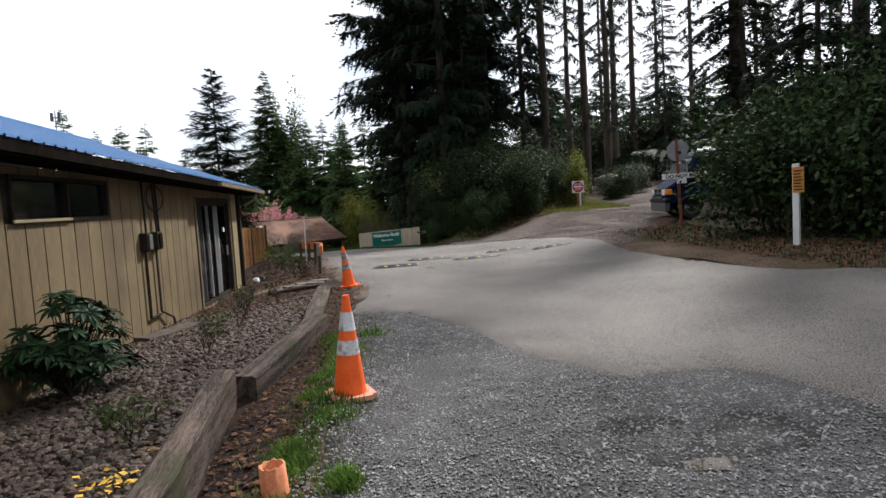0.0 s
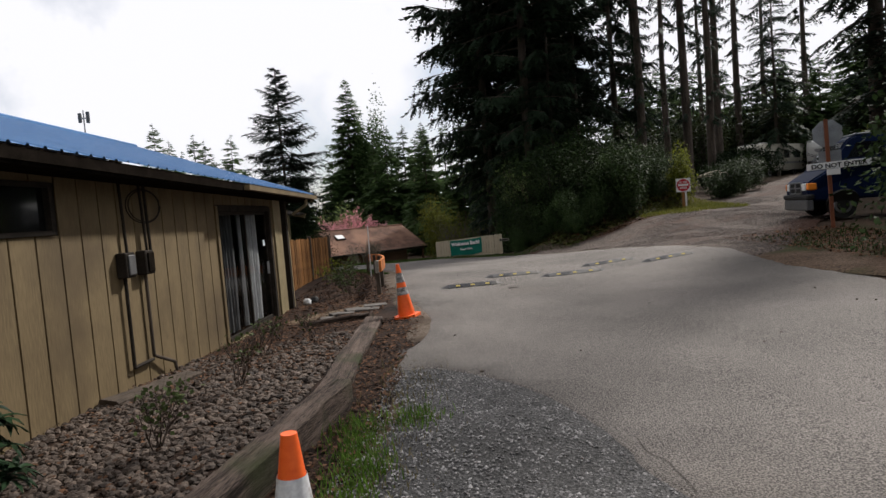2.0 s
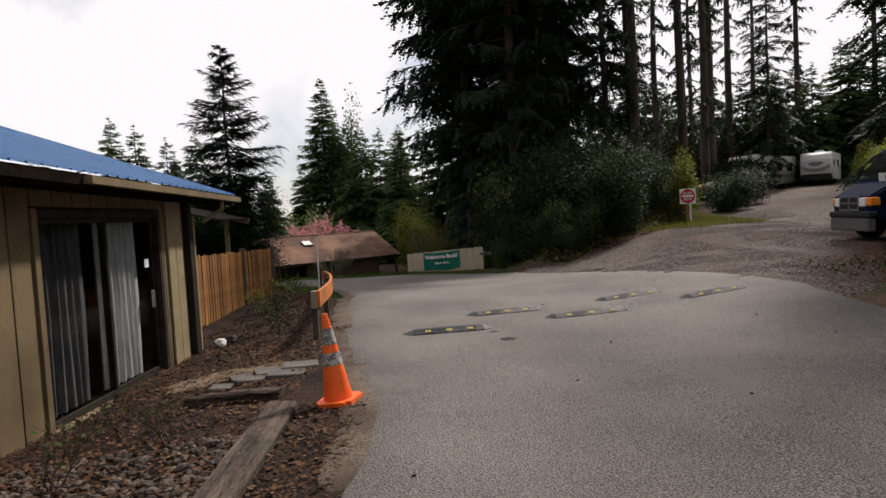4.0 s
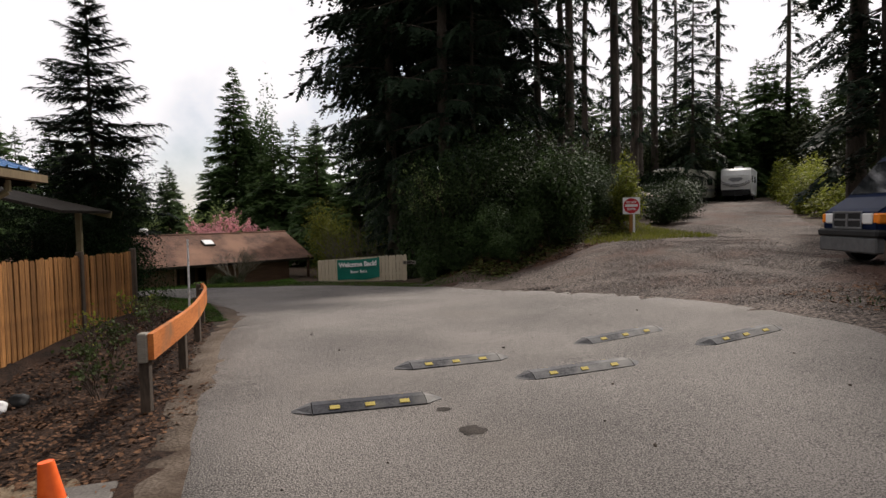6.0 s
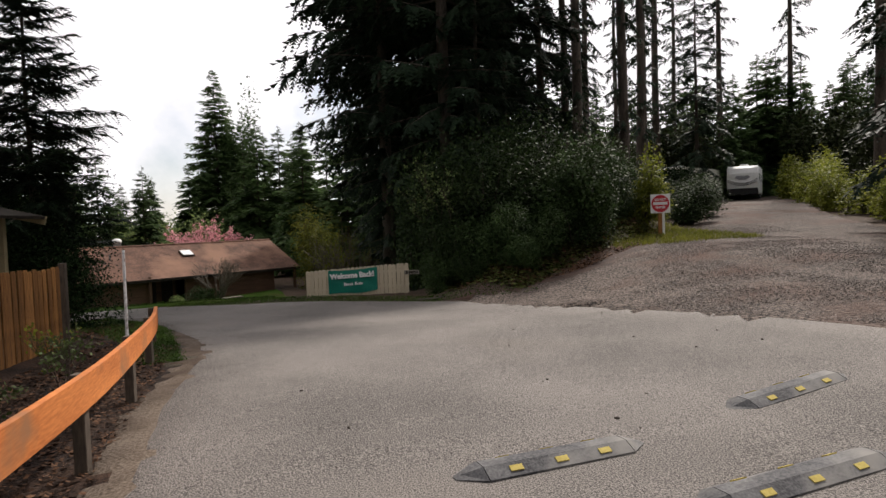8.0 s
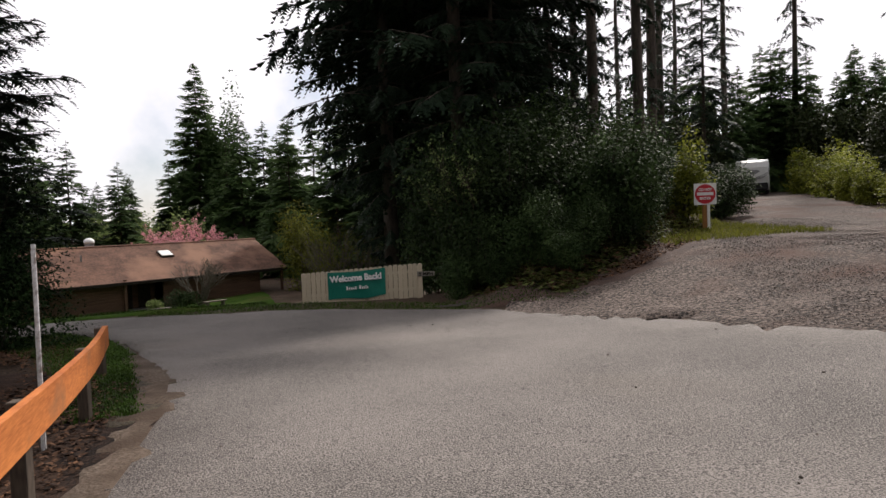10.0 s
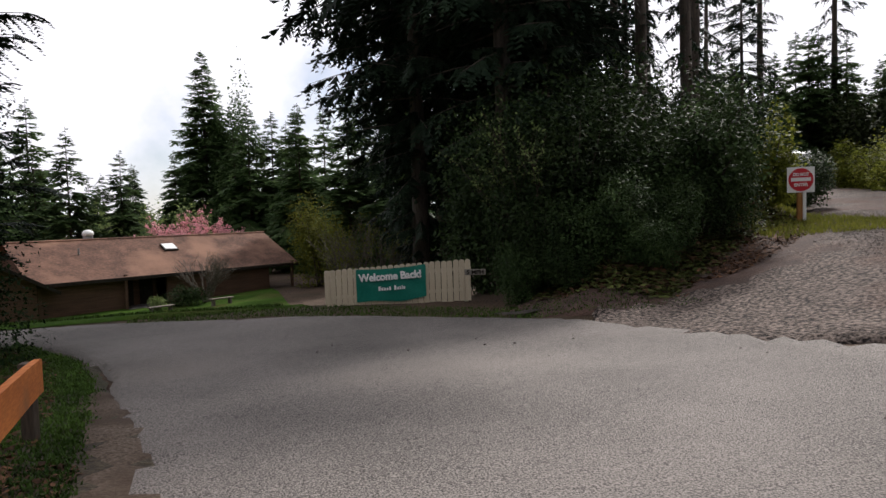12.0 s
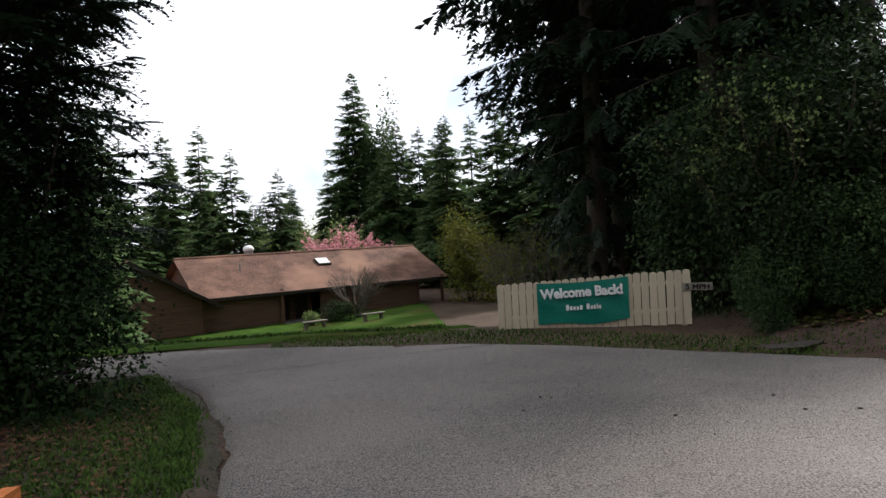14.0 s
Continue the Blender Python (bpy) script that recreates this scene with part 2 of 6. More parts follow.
M_AMBER = material("amber_lens", (0.85, 0.22, 0.02), (0.95, 0.30, 0.04), scale=8, fine=40, rough=0.2, bump=0.0)
M_STONE = material("pebble", (0.028, 0.019, 0.014), (0.175, 0.13, 0.10), scale=6, fine=60, rough=0.75, bump=0.15, depth=0.003, vary=0.75, spec=0.3)

# ---------------------------------------------------------------- helpers
def sst(a, b, x):
    t = min(1.0, max(0.0, (x - a) / (b - a)))
    return t * t * (3 - 2 * t)


def gz(x, y):
    """Height of the ground: level by the cones, falling to a valley ahead, rising up the gravel road."""
    zl = -0.24 - 0.60 * sst(9 + 3.5 * sst(2.2, 4.5, -x), 25, y) - 2.85 * sst(25.5, 43, y) - (0.22 + 0.12 * sst(1, 6, y)) * sst(1.2, 4.5, -x) * (1 - 0.8 * sst(9, 17, y)) - 0.25 * sst(5, 14, -x)
    s = (x - 7) * 0.517 + (y - 14) * 0.856
    zr = 0.12 + 0.046 * max(0.0, min(s, 70) - 3)
    b = sst(1.8, 8.5, x - 0.25 * max(0.0, y - 27))
    zl += 0.12 * math.exp(-((x + 0.75) / 0.4) ** 2 - ((y + 2.9) / 1.2) ** 2)
    bank = (y - 22.4) * 0.776 - (x - 5.4) * 0.63
    b2 = 0.75 * sst(0.6, 2.6, bank) * sst(1.5, 4.5, x) * (1 - sst(10.5, 13.5, x)) * (1 - sst(32, 40, y))
    return zl * (1 - b) + zr * b + b2 + 0.18 * sst(8.0, 9.5, x) * sst(11.8, 13.6, y) * (1 - sst(19, 24, y))


def thing(name, m, label, category, group=""):
    ob = new(name)
    ob.empty_display_size = 0.1
    ob.matrix_world = m
    return tagged(ob, label, category, group)


def part(name, bm, mat, parent, label="", m=None, smooth=False):
    me = bpy.data.meshes.new(name)
    bm.to_mesh(me)
    bm.free()
    if smooth:
        me.shade_smooth()
    me.materials.append(mat)
    ob = new(name, me)
    ob.parent = parent
    if m is not None:
        ob.matrix_local = m
    return tagged(ob, label)


def raw(name, verts, faces, mat, parent=None, label="", smooth=False):
    me = bpy.data.meshes.new(name)
    me.from_pydata(verts, [], faces)
    if smooth:
        me.shade_smooth()
    me.materials.append(mat)
    ob = new(name, me)
    ob.parent = parent
    return tagged(ob, label)


def box(bm, x0, y0, z0, x1, y1, z1, bevel=0.006):
    r = bmesh.ops.create_cube(bm, size=1.0, matrix=Matrix.Translation(((x0 + x1) / 2, (y0 + y1) / 2, (z0 + z1) / 2)) @ Matrix.Diagonal((x1 - x0, y1 - y0, z1 - z0, 1)))
    if bevel:
        es = list({e for v in r["verts"] for e in v.link_edges})
        bmesh.ops.bevel(bm, geom=es, offset=min(bevel, 0.45 * min(abs(x1 - x0), abs(y1 - y0), abs(z1 - z0))), segments=1, affect="EDGES")
    return bm


def boxed(x0, y0, z0, x1, y1, z1, bevel=0.006):
    return box(bmesh.new(), x0, y0, z0, x1, y1, z1, bevel)


def rod(bm, a, b, r0, r1, n=8):
    a, b = Vector(a), Vector(b)
    d = b - a
    m = Matrix.Translation((a + b) / 2) @ d.to_track_quat("Z", "Y").to_matrix().to_4x4()
    bmesh.ops.create_cone(bm, cap_ends=True, segments=n, radius1=r0, radius2=r1, depth=d.length, matrix=m)
    return bm


def smooth_line(pts, per=6, closed=True):
    """A Catmull-Rom curve through the given corners."""
    n, out = len(pts), []
    for i in range(n if closed else n - 1):
        p = [Vector(pts[(i + k) % n] if closed else pts[min(n - 1, max(0, i + k))]) for k in (-1, 0, 1, 2)]
        for k in range(per):
            t = k / per
            out.append(0.5 * (2 * p[1] + (p[2] - p[0]) * t + (2 * p[0] - 5 * p[1] + 4 * p[2] - p[3]) * t * t + (3 * p[1] - p[0] - 3 * p[2] + p[3]) * t ** 3))
    if not closed:
        out.append(Vector(pts[-1]))
    return out


def sheet(name, corners, step, lift, mat, label, jitter=0.05, per=16, wave=0.0):
    """A ground covering inside a rounded outline, laid over the terrain; its rim sinks into the ground."""
    from mathutils.geometry import delaunay_2d_cdt
    rng = random.Random(name)
    rim = []
    for p in smooth_line(corners, per):
        q = Vector((noise.noise((p.x * 1.3, p.y * 1.3, 7.0)) + 0.4 * noise.noise((p.x * 5, p.y * 5, 2.0)), noise.noise((p.x * 1.3, p.y * 1.3, 11.0)) + 0.4 * noise.noise((p.x * 5, p.y * 5, 5.0))))
        rim.append(Vector((p.x, p.y)) + q * (2.2 * jitter))
    n = len(rim)
    xs, ys = [p.x for p in rim], [p.y for p in rim]
    pts = list(rim)
    turn = 1 if sum(rim[i].x * rim[(i + 1) % n].y - rim[(i + 1) % n].x * rim[i].y for i in range(n)) > 0 else -1
    for i in range(0, n, 2):
        d = rim[(i + 1) % n] - rim[i - 1]
        if d.length > 1e-4:
            pts.append(rim[i] + Vector((-d.y, d.x)).normalized() * (0.09 * turn))
    x = min(xs)
    while x < max(xs):
        y = min(ys)
        while y < max(ys):
            pts.append(Vector((x + rng.uniform(-0.2, 0.2) * step, y + rng.uniform(-0.2, 0.2) * step)))
            y += step
        x += step
    vs, _, fs, ov, _, _ = delaunay_2d_cdt(pts, [(i, (i + 1) % n) for i in range(n)], [], 1, 1e-5)
    onrim = {i for i, o in enumerate(ov) if any(k < n for k in o)}
    verts = [(v.x, v.y, gz(v.x, v.y) + (-0.05 if i in onrim else lift + wave * noise.noise((v.x * 0.8, v.y * 0.8, 3.0)))) for i, v in enumerate(vs)]
    ob = raw(name, verts, [list(f) for f in fs], mat, smooth=True)
    return tagged(ob, label, "ground", kind="structure")


# ---------------------------------------------------------------- ground
def build_ground():
    xs = [-400, -250, -150, -100, -70, -50, -40] + [-32 + 0.8 * i for i in range(91)] + [48, 58, 70, 100, 150, 250, 400]
    ys = [-400, -200, -100, -50, -30, -20] + [-14 + 0.8 * i for i in range(101)] + [75, 85, 100, 140, 200, 300, 500]
    verts = [(x, y, gz(x, y) - 0.06 + 0.04 * noise.noise((x * 0.4, y * 0.4, 0))) for y in ys for x in xs]
    w = len(xs)
    faces = [(j * w + i, j * w + i + 1, (j + 1) * w + i + 1, (j + 1) * w + i) for j in range(len(ys) - 1) for i in range(w - 1)]
    tagged(raw("ground", verts, faces, M_SOIL, smooth=True), "dark forest soil with moss and fallen needles", "ground", kind="structure")


build_ground()
ROAD = [(-0.98, 1.75), (-0.5, 1.52), (-0.02, 1.15), (0.36, 0.6), (0.64, -0.1), (0.80, -0.75), (0.95, -1.43), (1.2, -1.95), (1.51, -2.41), (1.75, -2.75), (2.13, -2.68), (2.6, -2.8), (2.85, -3.2), (3.02, -3.8), (3.4, -4.6), (5, -6.2), (9, -8), (14, -9.5), (16, -6), (9.0, -1.5), (6.7, 0.7), (5.9, 1.6), (5.6, 3.4),
        (5.4, 6.3), (5.6, 8.4), (5.75, 10), (5.4, 12.6), (4.4, 15.8), (3.2, 19.5), (2.0, 22.1), (0.9, 22.95), (-0.45, 23.7), (-2.1, 24.5), (-4.0, 25.05), (-5.8, 25.35), (-8, 25.6), (-12, 25.5), (-18, 25.2), (-34, 24), (-34, 20.5), (-18, 22.6), (-9.2, 23.7),
        (-6.4, 22.9), (-5.1, 21.2), (-4.3, 19.7), (-3.9, 18.6), (-2.9, 16), (-2.4, 12.5), (-2.05, 10.4), (-1.55, 7.5), (-0.9, 5.0), (-0.8, 3.4)]
sheet("road", ROAD, 0.7, 0.035, M_ASPHALT, "dusty grey asphalt road with worn edges", jitter=0.03)
sheet("gravel_lot", [(-1.0, 2.6), (0.3, 2.9), (1.6, 1.0), (2.6, -1.4), (4.0, -2.4), (6, -5), (12, -9), (12, -16), (-1.2, -16), (-1.0, -8), (-0.75, -4), (-0.7, -2), (-0.75, 0.5)], 0.5, 0.012, M_GRAVEL, "dark crushed gravel lot with a damp patch", wave=0.01)
sheet("gravel_road", [(5.0, 9.0), (4.9, 12.6), (4.1, 15.9), (3.5, 17.1), (4.3, 17.7), (3.7, 18.2), (2.4, 20.4), (2.6, 22.4), (5.4, 22.4), (9.2, 24.6), (11.8, 27.6), (16.3, 34.5), (23, 46), (31, 58), (40, 72), (46, 70), (38, 57), (29, 44), (21, 32), (16.5, 24), (12.2, 17.0), (8.6, 12.2), (6.4, 8.6)], 0.8, 0.022, M_GRAVELROAD, "brown gravel road climbing the hill", jitter=0.12, wave=0.04)
sheet("garden_bed", [(-5.4, -9), (-5.2, 0), (-4.9, 8), (-5.4, 10.5), (-5.6, 16.5), (-4.6, 17.4), (-2.8, 15.6), (-2.1, 12.5), (-1.8, 10.4), (-1.3, 7.5), (-0.7, 5.0), (-0.7, 2.4), (-0.9, 0), (-0.85, -3), (-1.1, -9)], 0.4, 0.008, M_MULCH, "brown bark mulch and fallen leaves in a garden bed", wave=0.008)
sheet("lawn", [(-5, 26.9), (-9.5, 26.6), (-24, 26.4), (-30, 40), (-26, 52), (-14, 62), (-8, 62), (-5, 50), (-3.0, 38), (-2.6, 30)], 0.9, 0.02, M_LAWN, "short green lawn sloping down to the lodge", wave=0.05)

# ---------------------------------------------------------------- plants
def frond(V, F, p, d, up, length, width, n, rng, droop=0.25):
    """A feathery spray: overlapping pairs of narrow teeth along a drooping spine."""
    side = d.cross(up).normalized()
    h = length / n
    for i in range(n):
        s = (i + 0.3) / n
        c = p + d * (length * s) - up * (droop * length * s * s)
        for sg in (-1, 1):
            w = width * (1.2 - s) * rng.uniform(0.6, 1.25)
            k = len(V)
            V += [c - d * (0.5 * h), c + d * h, c + side * (sg * w) + d * (rng.uniform(0.5, 1.1) * w) - up * (rng.uniform(0.0, 0.6) * w)]
            F.append((k, k + 1, k + 2))


def tube(V, F, pts, r0, r1, n=3):
    k0 = len(V)
    for i, p in enumerate(pts):
        d = (pts[min(i + 1, len(pts) - 1)] - pts[max(i - 1, 0)]).normalized()
        a = d.orthogonal().normalized()
        b = d.cross(a)
        r = r0 + (r1 - r0) * i / (len(pts) - 1)
        V += [p + (a * math.cos(6.2832 * j / n) + b * math.sin(6.2832 * j / n)) * r for j in range(n)]
    for i in range(len(pts) - 1):
        for j in range(n):
            a, b = k0 + i * n + j, k0 + i * n + (j + 1) % n
            F.append((a, b, b + n, a + n))


def conifer(m, h, r, base, whorls, arms, pairs, teeth, seed, needle, label, lean=0.0, trunk=0.02, shape=0.8, frond_len=0.3, group="", ragged=0.3, droop=0.35, skirt=1.0, mix=1.0, full=0.34, hang=0.0):
    """A fir or cedar: tapered trunk, whorls of drooping limbs, feathery sprays along each."""
    rng = random.Random(seed)
    tree = thing("conifer", m, label, "tree", group)
    V, F = [], []
    rb = trunk * h * 0.5
    tr = [Vector((lean * h * (i / 10) ** 2 + 0.15 * rb * math.sin(i * 1.7), 0.15 * rb * math.cos(i * 1.3), h * i / 10 - 0.1 * (i == 0))) for i in range(11)]
    tube(V, F, tr, rb, 0.02, 9)
    V2, F2 = [], []
    for w in range(whorls):
        off = rng.uniform(0, 6.28)
        for a in range(arms):
            f = base + (1 - base) * ((w + rng.uniform(-mix, mix)) / whorls)
            f = min(0.985, max(base, f))
            z = h * f
            u = (f - base) / (1 - base)
            reach = r * ((1 - u) ** shape + 0.03) * (0.55 + 0.45 * min(1, u * 6 + 0.3)) * (skirt + (1 - skirt) * min(1, u / 0.45) ** 1.5)
            az = off + 6.2832 * (a + rng.uniform(-0.35, 0.35)) / arms
            L = reach * rng.uniform(1 - ragged, 1 + 0.5 * ragged)
            if L < 0.1:
                continue
            out = Vector((math.cos(az), math.sin(az), 0))
            rise = 0.35 * u - 0.12 + rng.uniform(-0.22, 0.22)
            pts = []
            for k in range(5):
                s = k / 4
                pts.append(Vector((lean * h * f * f, 0, z)) + out * (L * s) + Vector((0, 0, L * (rise * s - droop * (1 - 0.6 * u) * s * s + 0.12 * s ** 4))))
            tube(V, F, pts[::2], max(0.012, 0.016 * L), 0.004, 3)
            for k in range(pairs):
                s = 0.18 + 0.82 * (k + rng.uniform(0, 0.8)) / pairs
                i = min(3, int(s * 4))
                p = pts[i].lerp(pts[i + 1], s * 4 - i)
                d = (pts[i + 1] - pts[i]).normalized()
                sd = d.cross(Vector((0, 0, 1))).normalized()
                for sg in (-1, 1):
                    ang = rng.uniform(0.5, 1.1)
                    dd = (d * math.cos(ang) + sd * (sg * math.sin(ang)) + Vector((0, 0, rng.uniform(-0.35, 0.1) - hang * rng.uniform(0.3, 1.3)))).normalized()
                    lf = (frond_len * L * (1.1 - 0.6 * s) + 0.12) * rng.uniform(0.7, 1.3)
                    frond(V2, F2, p, dd, Vector((0, 0, 1)), lf, lf * full, teeth, rng, rng.uniform(0.1, 0.7))
            frond(V2, F2, pts[3], (pts[4] - pts[3]).normalized(), Vector((0, 0, 1)), 0.35 * L + 0.1, 0.1 * L, teeth, rng)
    raw("trunk", V, F, M_BARK, tree, smooth=True)
    raw("crown", V2, F2, needle, tree)
    return tree


def leaf(V, F, p, d, nrm, L, w):
    s = d.cross(nrm).normalized()
    k = len(V)
    V += [p, p + d * (0.45 * L) + s * w - nrm * (0.1 * L), p + d * L - nrm * (0.2 * L), p + d * (0.45 * L) - s * w - nrm * (0.1 * L)]
    F += [(k, k + 1, k + 2), (k, k + 2, k + 3)]


def rand_dir(rng):
    z, a = rng.uniform(-1, 1), rng.uniform(0, 6.2832)
    q = math.sqrt(1 - z * z)
    return Vector((q * math.cos(a), q * math.sin(a), z))


def bush(m, rx, ry, h, leaves, size, seed, mat, label, lumps=9, stems=10, group="", slim=0.32, name="bush", solid=0.55):
    """A shrub: stems from the ground and leaves in uneven overlapping clumps."""
    rng = random.Random(seed)
    shrub = thing(name, m, label, "shrub", group)
    V, F = [], []
    cl = []
    for i in range(lumps):
        a, q = rng.uniform(0, 6.28), math.sqrt(rng.random()) * 0.75
        zc = h * rng.uniform(0.2, 0.78)
        cl.append((Vector((rx * q * math.cos(a), ry * q * math.sin(a), zc)), rng.uniform(0.28, 0.45)))
    for i in range(stems):
        c, _ = cl[i % lumps]
        b = Vector((c.x * 0.3 + rng.uniform(-0.1, 0.1) * rx, c.y * 0.3 + rng.uniform(-0.1, 0.1) * ry, -0.1))
        mid = b.lerp(c, 0.5) + Vector((rng.uniform(-0.1, 0.1), rng.uniform(-0.1, 0.1), 0.1 * h))
        tube(V, F, [b, mid, c, c + (c - mid) * 0.6], 0.012 + 0.008 * h, 0.004, 4)
    V2, F2 = [], []
    for i in range(leaves):
        c, q = cl[i % lumps]
        d = rand_dir(rng)
        rad = rng.uniform(solid, 1.12) + 0.25 * (rng.random() ** 5)
        p = c + Vector((d.x * rx * q * rad * 1.25, d.y * ry * q * rad * 1.25, d.z * h * q * rad * 0.95))
        if p.z < 0.02:
            p.z = rng.uniform(0.02, 0.15)
        g = (d * 0.6 + rand_dir(rng) * 0.8 + Vector((0, 0, 0.1))).normalized()
        nr = (Vector((0, 0, 1)) + d * 0.5 + rand_dir(rng) * 0.5).normalized()
        sz = size * rng.uniform(0.6, 1.3)
        leaf(V2, F2, p, g, nr, sz, sz * slim)
    raw("branchwork", V, F, M_BARK, shrub, smooth=True)
    raw("leaves", V2, F2, mat, shrub)
    return shrub


def at(x, y, s=1.0, turn=0.0, dz=0.0, sz=None):
    return Matrix.Translation((x, y, gz(x, y) + dz)) @ Matrix.Rotation(radians(turn), 4, "Z") @ Matrix.Diagonal((s, s, sz or s, 1))


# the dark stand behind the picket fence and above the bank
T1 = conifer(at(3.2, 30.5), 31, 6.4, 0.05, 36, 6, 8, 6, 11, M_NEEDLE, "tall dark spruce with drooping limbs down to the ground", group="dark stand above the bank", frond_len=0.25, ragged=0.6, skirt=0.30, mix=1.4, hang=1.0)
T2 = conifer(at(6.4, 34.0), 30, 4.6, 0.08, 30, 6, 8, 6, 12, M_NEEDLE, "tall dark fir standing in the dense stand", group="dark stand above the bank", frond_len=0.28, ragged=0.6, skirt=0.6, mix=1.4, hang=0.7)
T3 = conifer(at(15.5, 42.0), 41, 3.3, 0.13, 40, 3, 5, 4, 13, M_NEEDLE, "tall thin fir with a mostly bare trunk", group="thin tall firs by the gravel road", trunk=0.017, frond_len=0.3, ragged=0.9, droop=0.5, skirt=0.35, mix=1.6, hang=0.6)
for x, y, s, a in ((1.0, 34.0, 1.0, 40), (4.5, 30.6, 0.52, 100), (1.4, 38.5, 0.9, 150), (2.2, 36.5, 1.1, 10)):
    copy_thing(T1, at(x, y, s, a))
for x, y, s, a in ((4.0, 38.0, 1.0, 200), (6.0, 44, 1.05, 120), (10.6, 42.5, 1.0, 75), (6.2, 35.2, 0.75, 30)):
    copy_thing(T2, at(x, y, s, a))
for x, y, s, a in ((11.4, 38.5, 0.9, 60), (19.2, 47.5, 1.0, 110), (21.5, 52.0, 1.05, 190), (26.5, 60, 1.1, 230), (18.6, 25.4, 1.05, 140), (21.5, 20.0, 1.0, 30), (16.5, 13.5, 0.95, 75), (12.6, 44.0, 0.85, 130), (17.2, 52.5, 0.9, 310),
                   (19, 8.0, 1.0, 100), (31, 30, 1.0, 210), (14.5, 4.0, 0.9, 5), (20, -1.0, 1.0, 90), (35, 64, 1.0, 10), (44, 66, 1.0, 200), (39, 45, 1.0, 250), (27, 36, 0.95, 45), (24.0, 63, 0.8, 160), (33.5, 70, 0.9, 280)):
    copy_thing(T3, at(x, y, s, a))
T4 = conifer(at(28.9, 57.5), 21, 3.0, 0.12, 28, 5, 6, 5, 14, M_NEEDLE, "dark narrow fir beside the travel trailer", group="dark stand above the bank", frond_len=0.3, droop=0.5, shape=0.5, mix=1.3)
# first two are added out of view, to dapple the road's start with shade
for x, y, s, a in ((12.5, 1.5, 0.75, 50), (14.5, 8.5, 0.8, 160), (17.0, 17.5, 0.75, 290), (12.9, 10.6, 0.62, 200), (17.8, 23.2, 1.0, 120)):
    copy_thing(T4, at(x, y, s, a))

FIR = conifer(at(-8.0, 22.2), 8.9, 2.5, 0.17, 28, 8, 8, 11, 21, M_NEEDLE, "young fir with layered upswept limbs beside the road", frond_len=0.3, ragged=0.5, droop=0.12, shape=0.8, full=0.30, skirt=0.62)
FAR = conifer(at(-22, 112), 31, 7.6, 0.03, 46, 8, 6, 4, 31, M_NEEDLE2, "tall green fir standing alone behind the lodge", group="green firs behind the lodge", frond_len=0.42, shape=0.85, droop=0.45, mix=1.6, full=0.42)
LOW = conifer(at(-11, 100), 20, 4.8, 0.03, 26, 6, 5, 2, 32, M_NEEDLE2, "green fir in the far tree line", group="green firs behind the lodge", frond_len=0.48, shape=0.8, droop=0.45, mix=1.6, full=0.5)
rng = random.Random(5)
for x, y, s in ((-22.5, 64, 0.62), (-20.2, 66.5, 0.55), (-25, 67, 0.6), (-17.8, 31.8, 0.42), (-15.6, 31.0, 0.45), (-14.2, 33.0, 0.38), (-8, 92, 0.82), (-3, 84, 0.85), (0, 78, 0.95), (3, 72, 1.05), (-9, 104, 0.9), (-27, 118, 0.8), (-32, 112, 0.68), (-37, 110, 0.62), (-43, 108, 0.7), (-50, 104, 0.66), (-57, 100, 0.7),
                (-65, 96, 0.75), (-30, 92, 0.5), (-36, 62, 0.62), (-33, 66, 0.7), (-31.5, 71, 0.72), (-28, 96, 0.6), (-32, 94, 0.55), (-38, 92, 0.6), (-42, 90, 0.62), (-44, 56, 0.66), (-52, 48, 0.8), (-30, 46, 0.5), (-26, 38, 0.55), (-24, 29, 0.45), (-15, 98, 0.95), (-13, 90, 0.9), (-6, 86, 0.85), (-1, 70, 0.85), (2.5, 64, 0.9),
                (-5, 76, 0.78), (-24.5, 104, 0.74), (-29, 100, 0.62), (-34, 98, 0.58), (-14, 112, 1.0), (-32, 80, 0.85), (-35, 76, 0.85), (-39, 72, 0.95)):
    copy_thing(LOW, at(x + rng.uniform(-1, 1), y, s * rng.uniform(0.94, 1.06), rng.uniform(0, 360)))
# the wood behind the gravel road and all round
for i in range(58):
    a = radians(5 + 48 * (i + rng.uniform(-0.4, 0.4)) / 58)
    d = rng.uniform(64, 92)
    copy_thing(LOW, at(d * math.sin(a) * 1.05 + 2, d * math.cos(a) + 5, rng.uniform(0.55, 0.82) * d / 80, rng.uniform(0, 360)))
# added firs, mostly unseen: they close the place and cut down sky light
for x, y, s in ((30, 8, 1.0), (31, 22, 0.9), (40, 40, 0.7), (47, 50, 0.6), (25, -8, 1.2), (8, -24, 1.1), (-9, -26, 1.0), (-24, -8, 1.0), (-24, 14, 0.8), (20, 3, 0.9), (17, -6, 0.9)):
    copy_thing(LOW, at(x, y, s, 40 * x))


# ---------------------------------------------------------------- shrubs
B1 = bush(at(3.7, 26.3), 2.3, 1.8, 4.0, 15000, 0.11, 41, M_SALAL, "dense dark evergreen shrub on the bank", lumps=16, group="evergreen shrubs on the bank")
B2 = bush(at(6.6, 26.2), 2.0, 1.6, 2.9, 11000, 0.115, 42, M_SALAL, "rounded dark evergreen shrub with glossy leaves", lumps=13, group="evergreen shrubs on the bank")
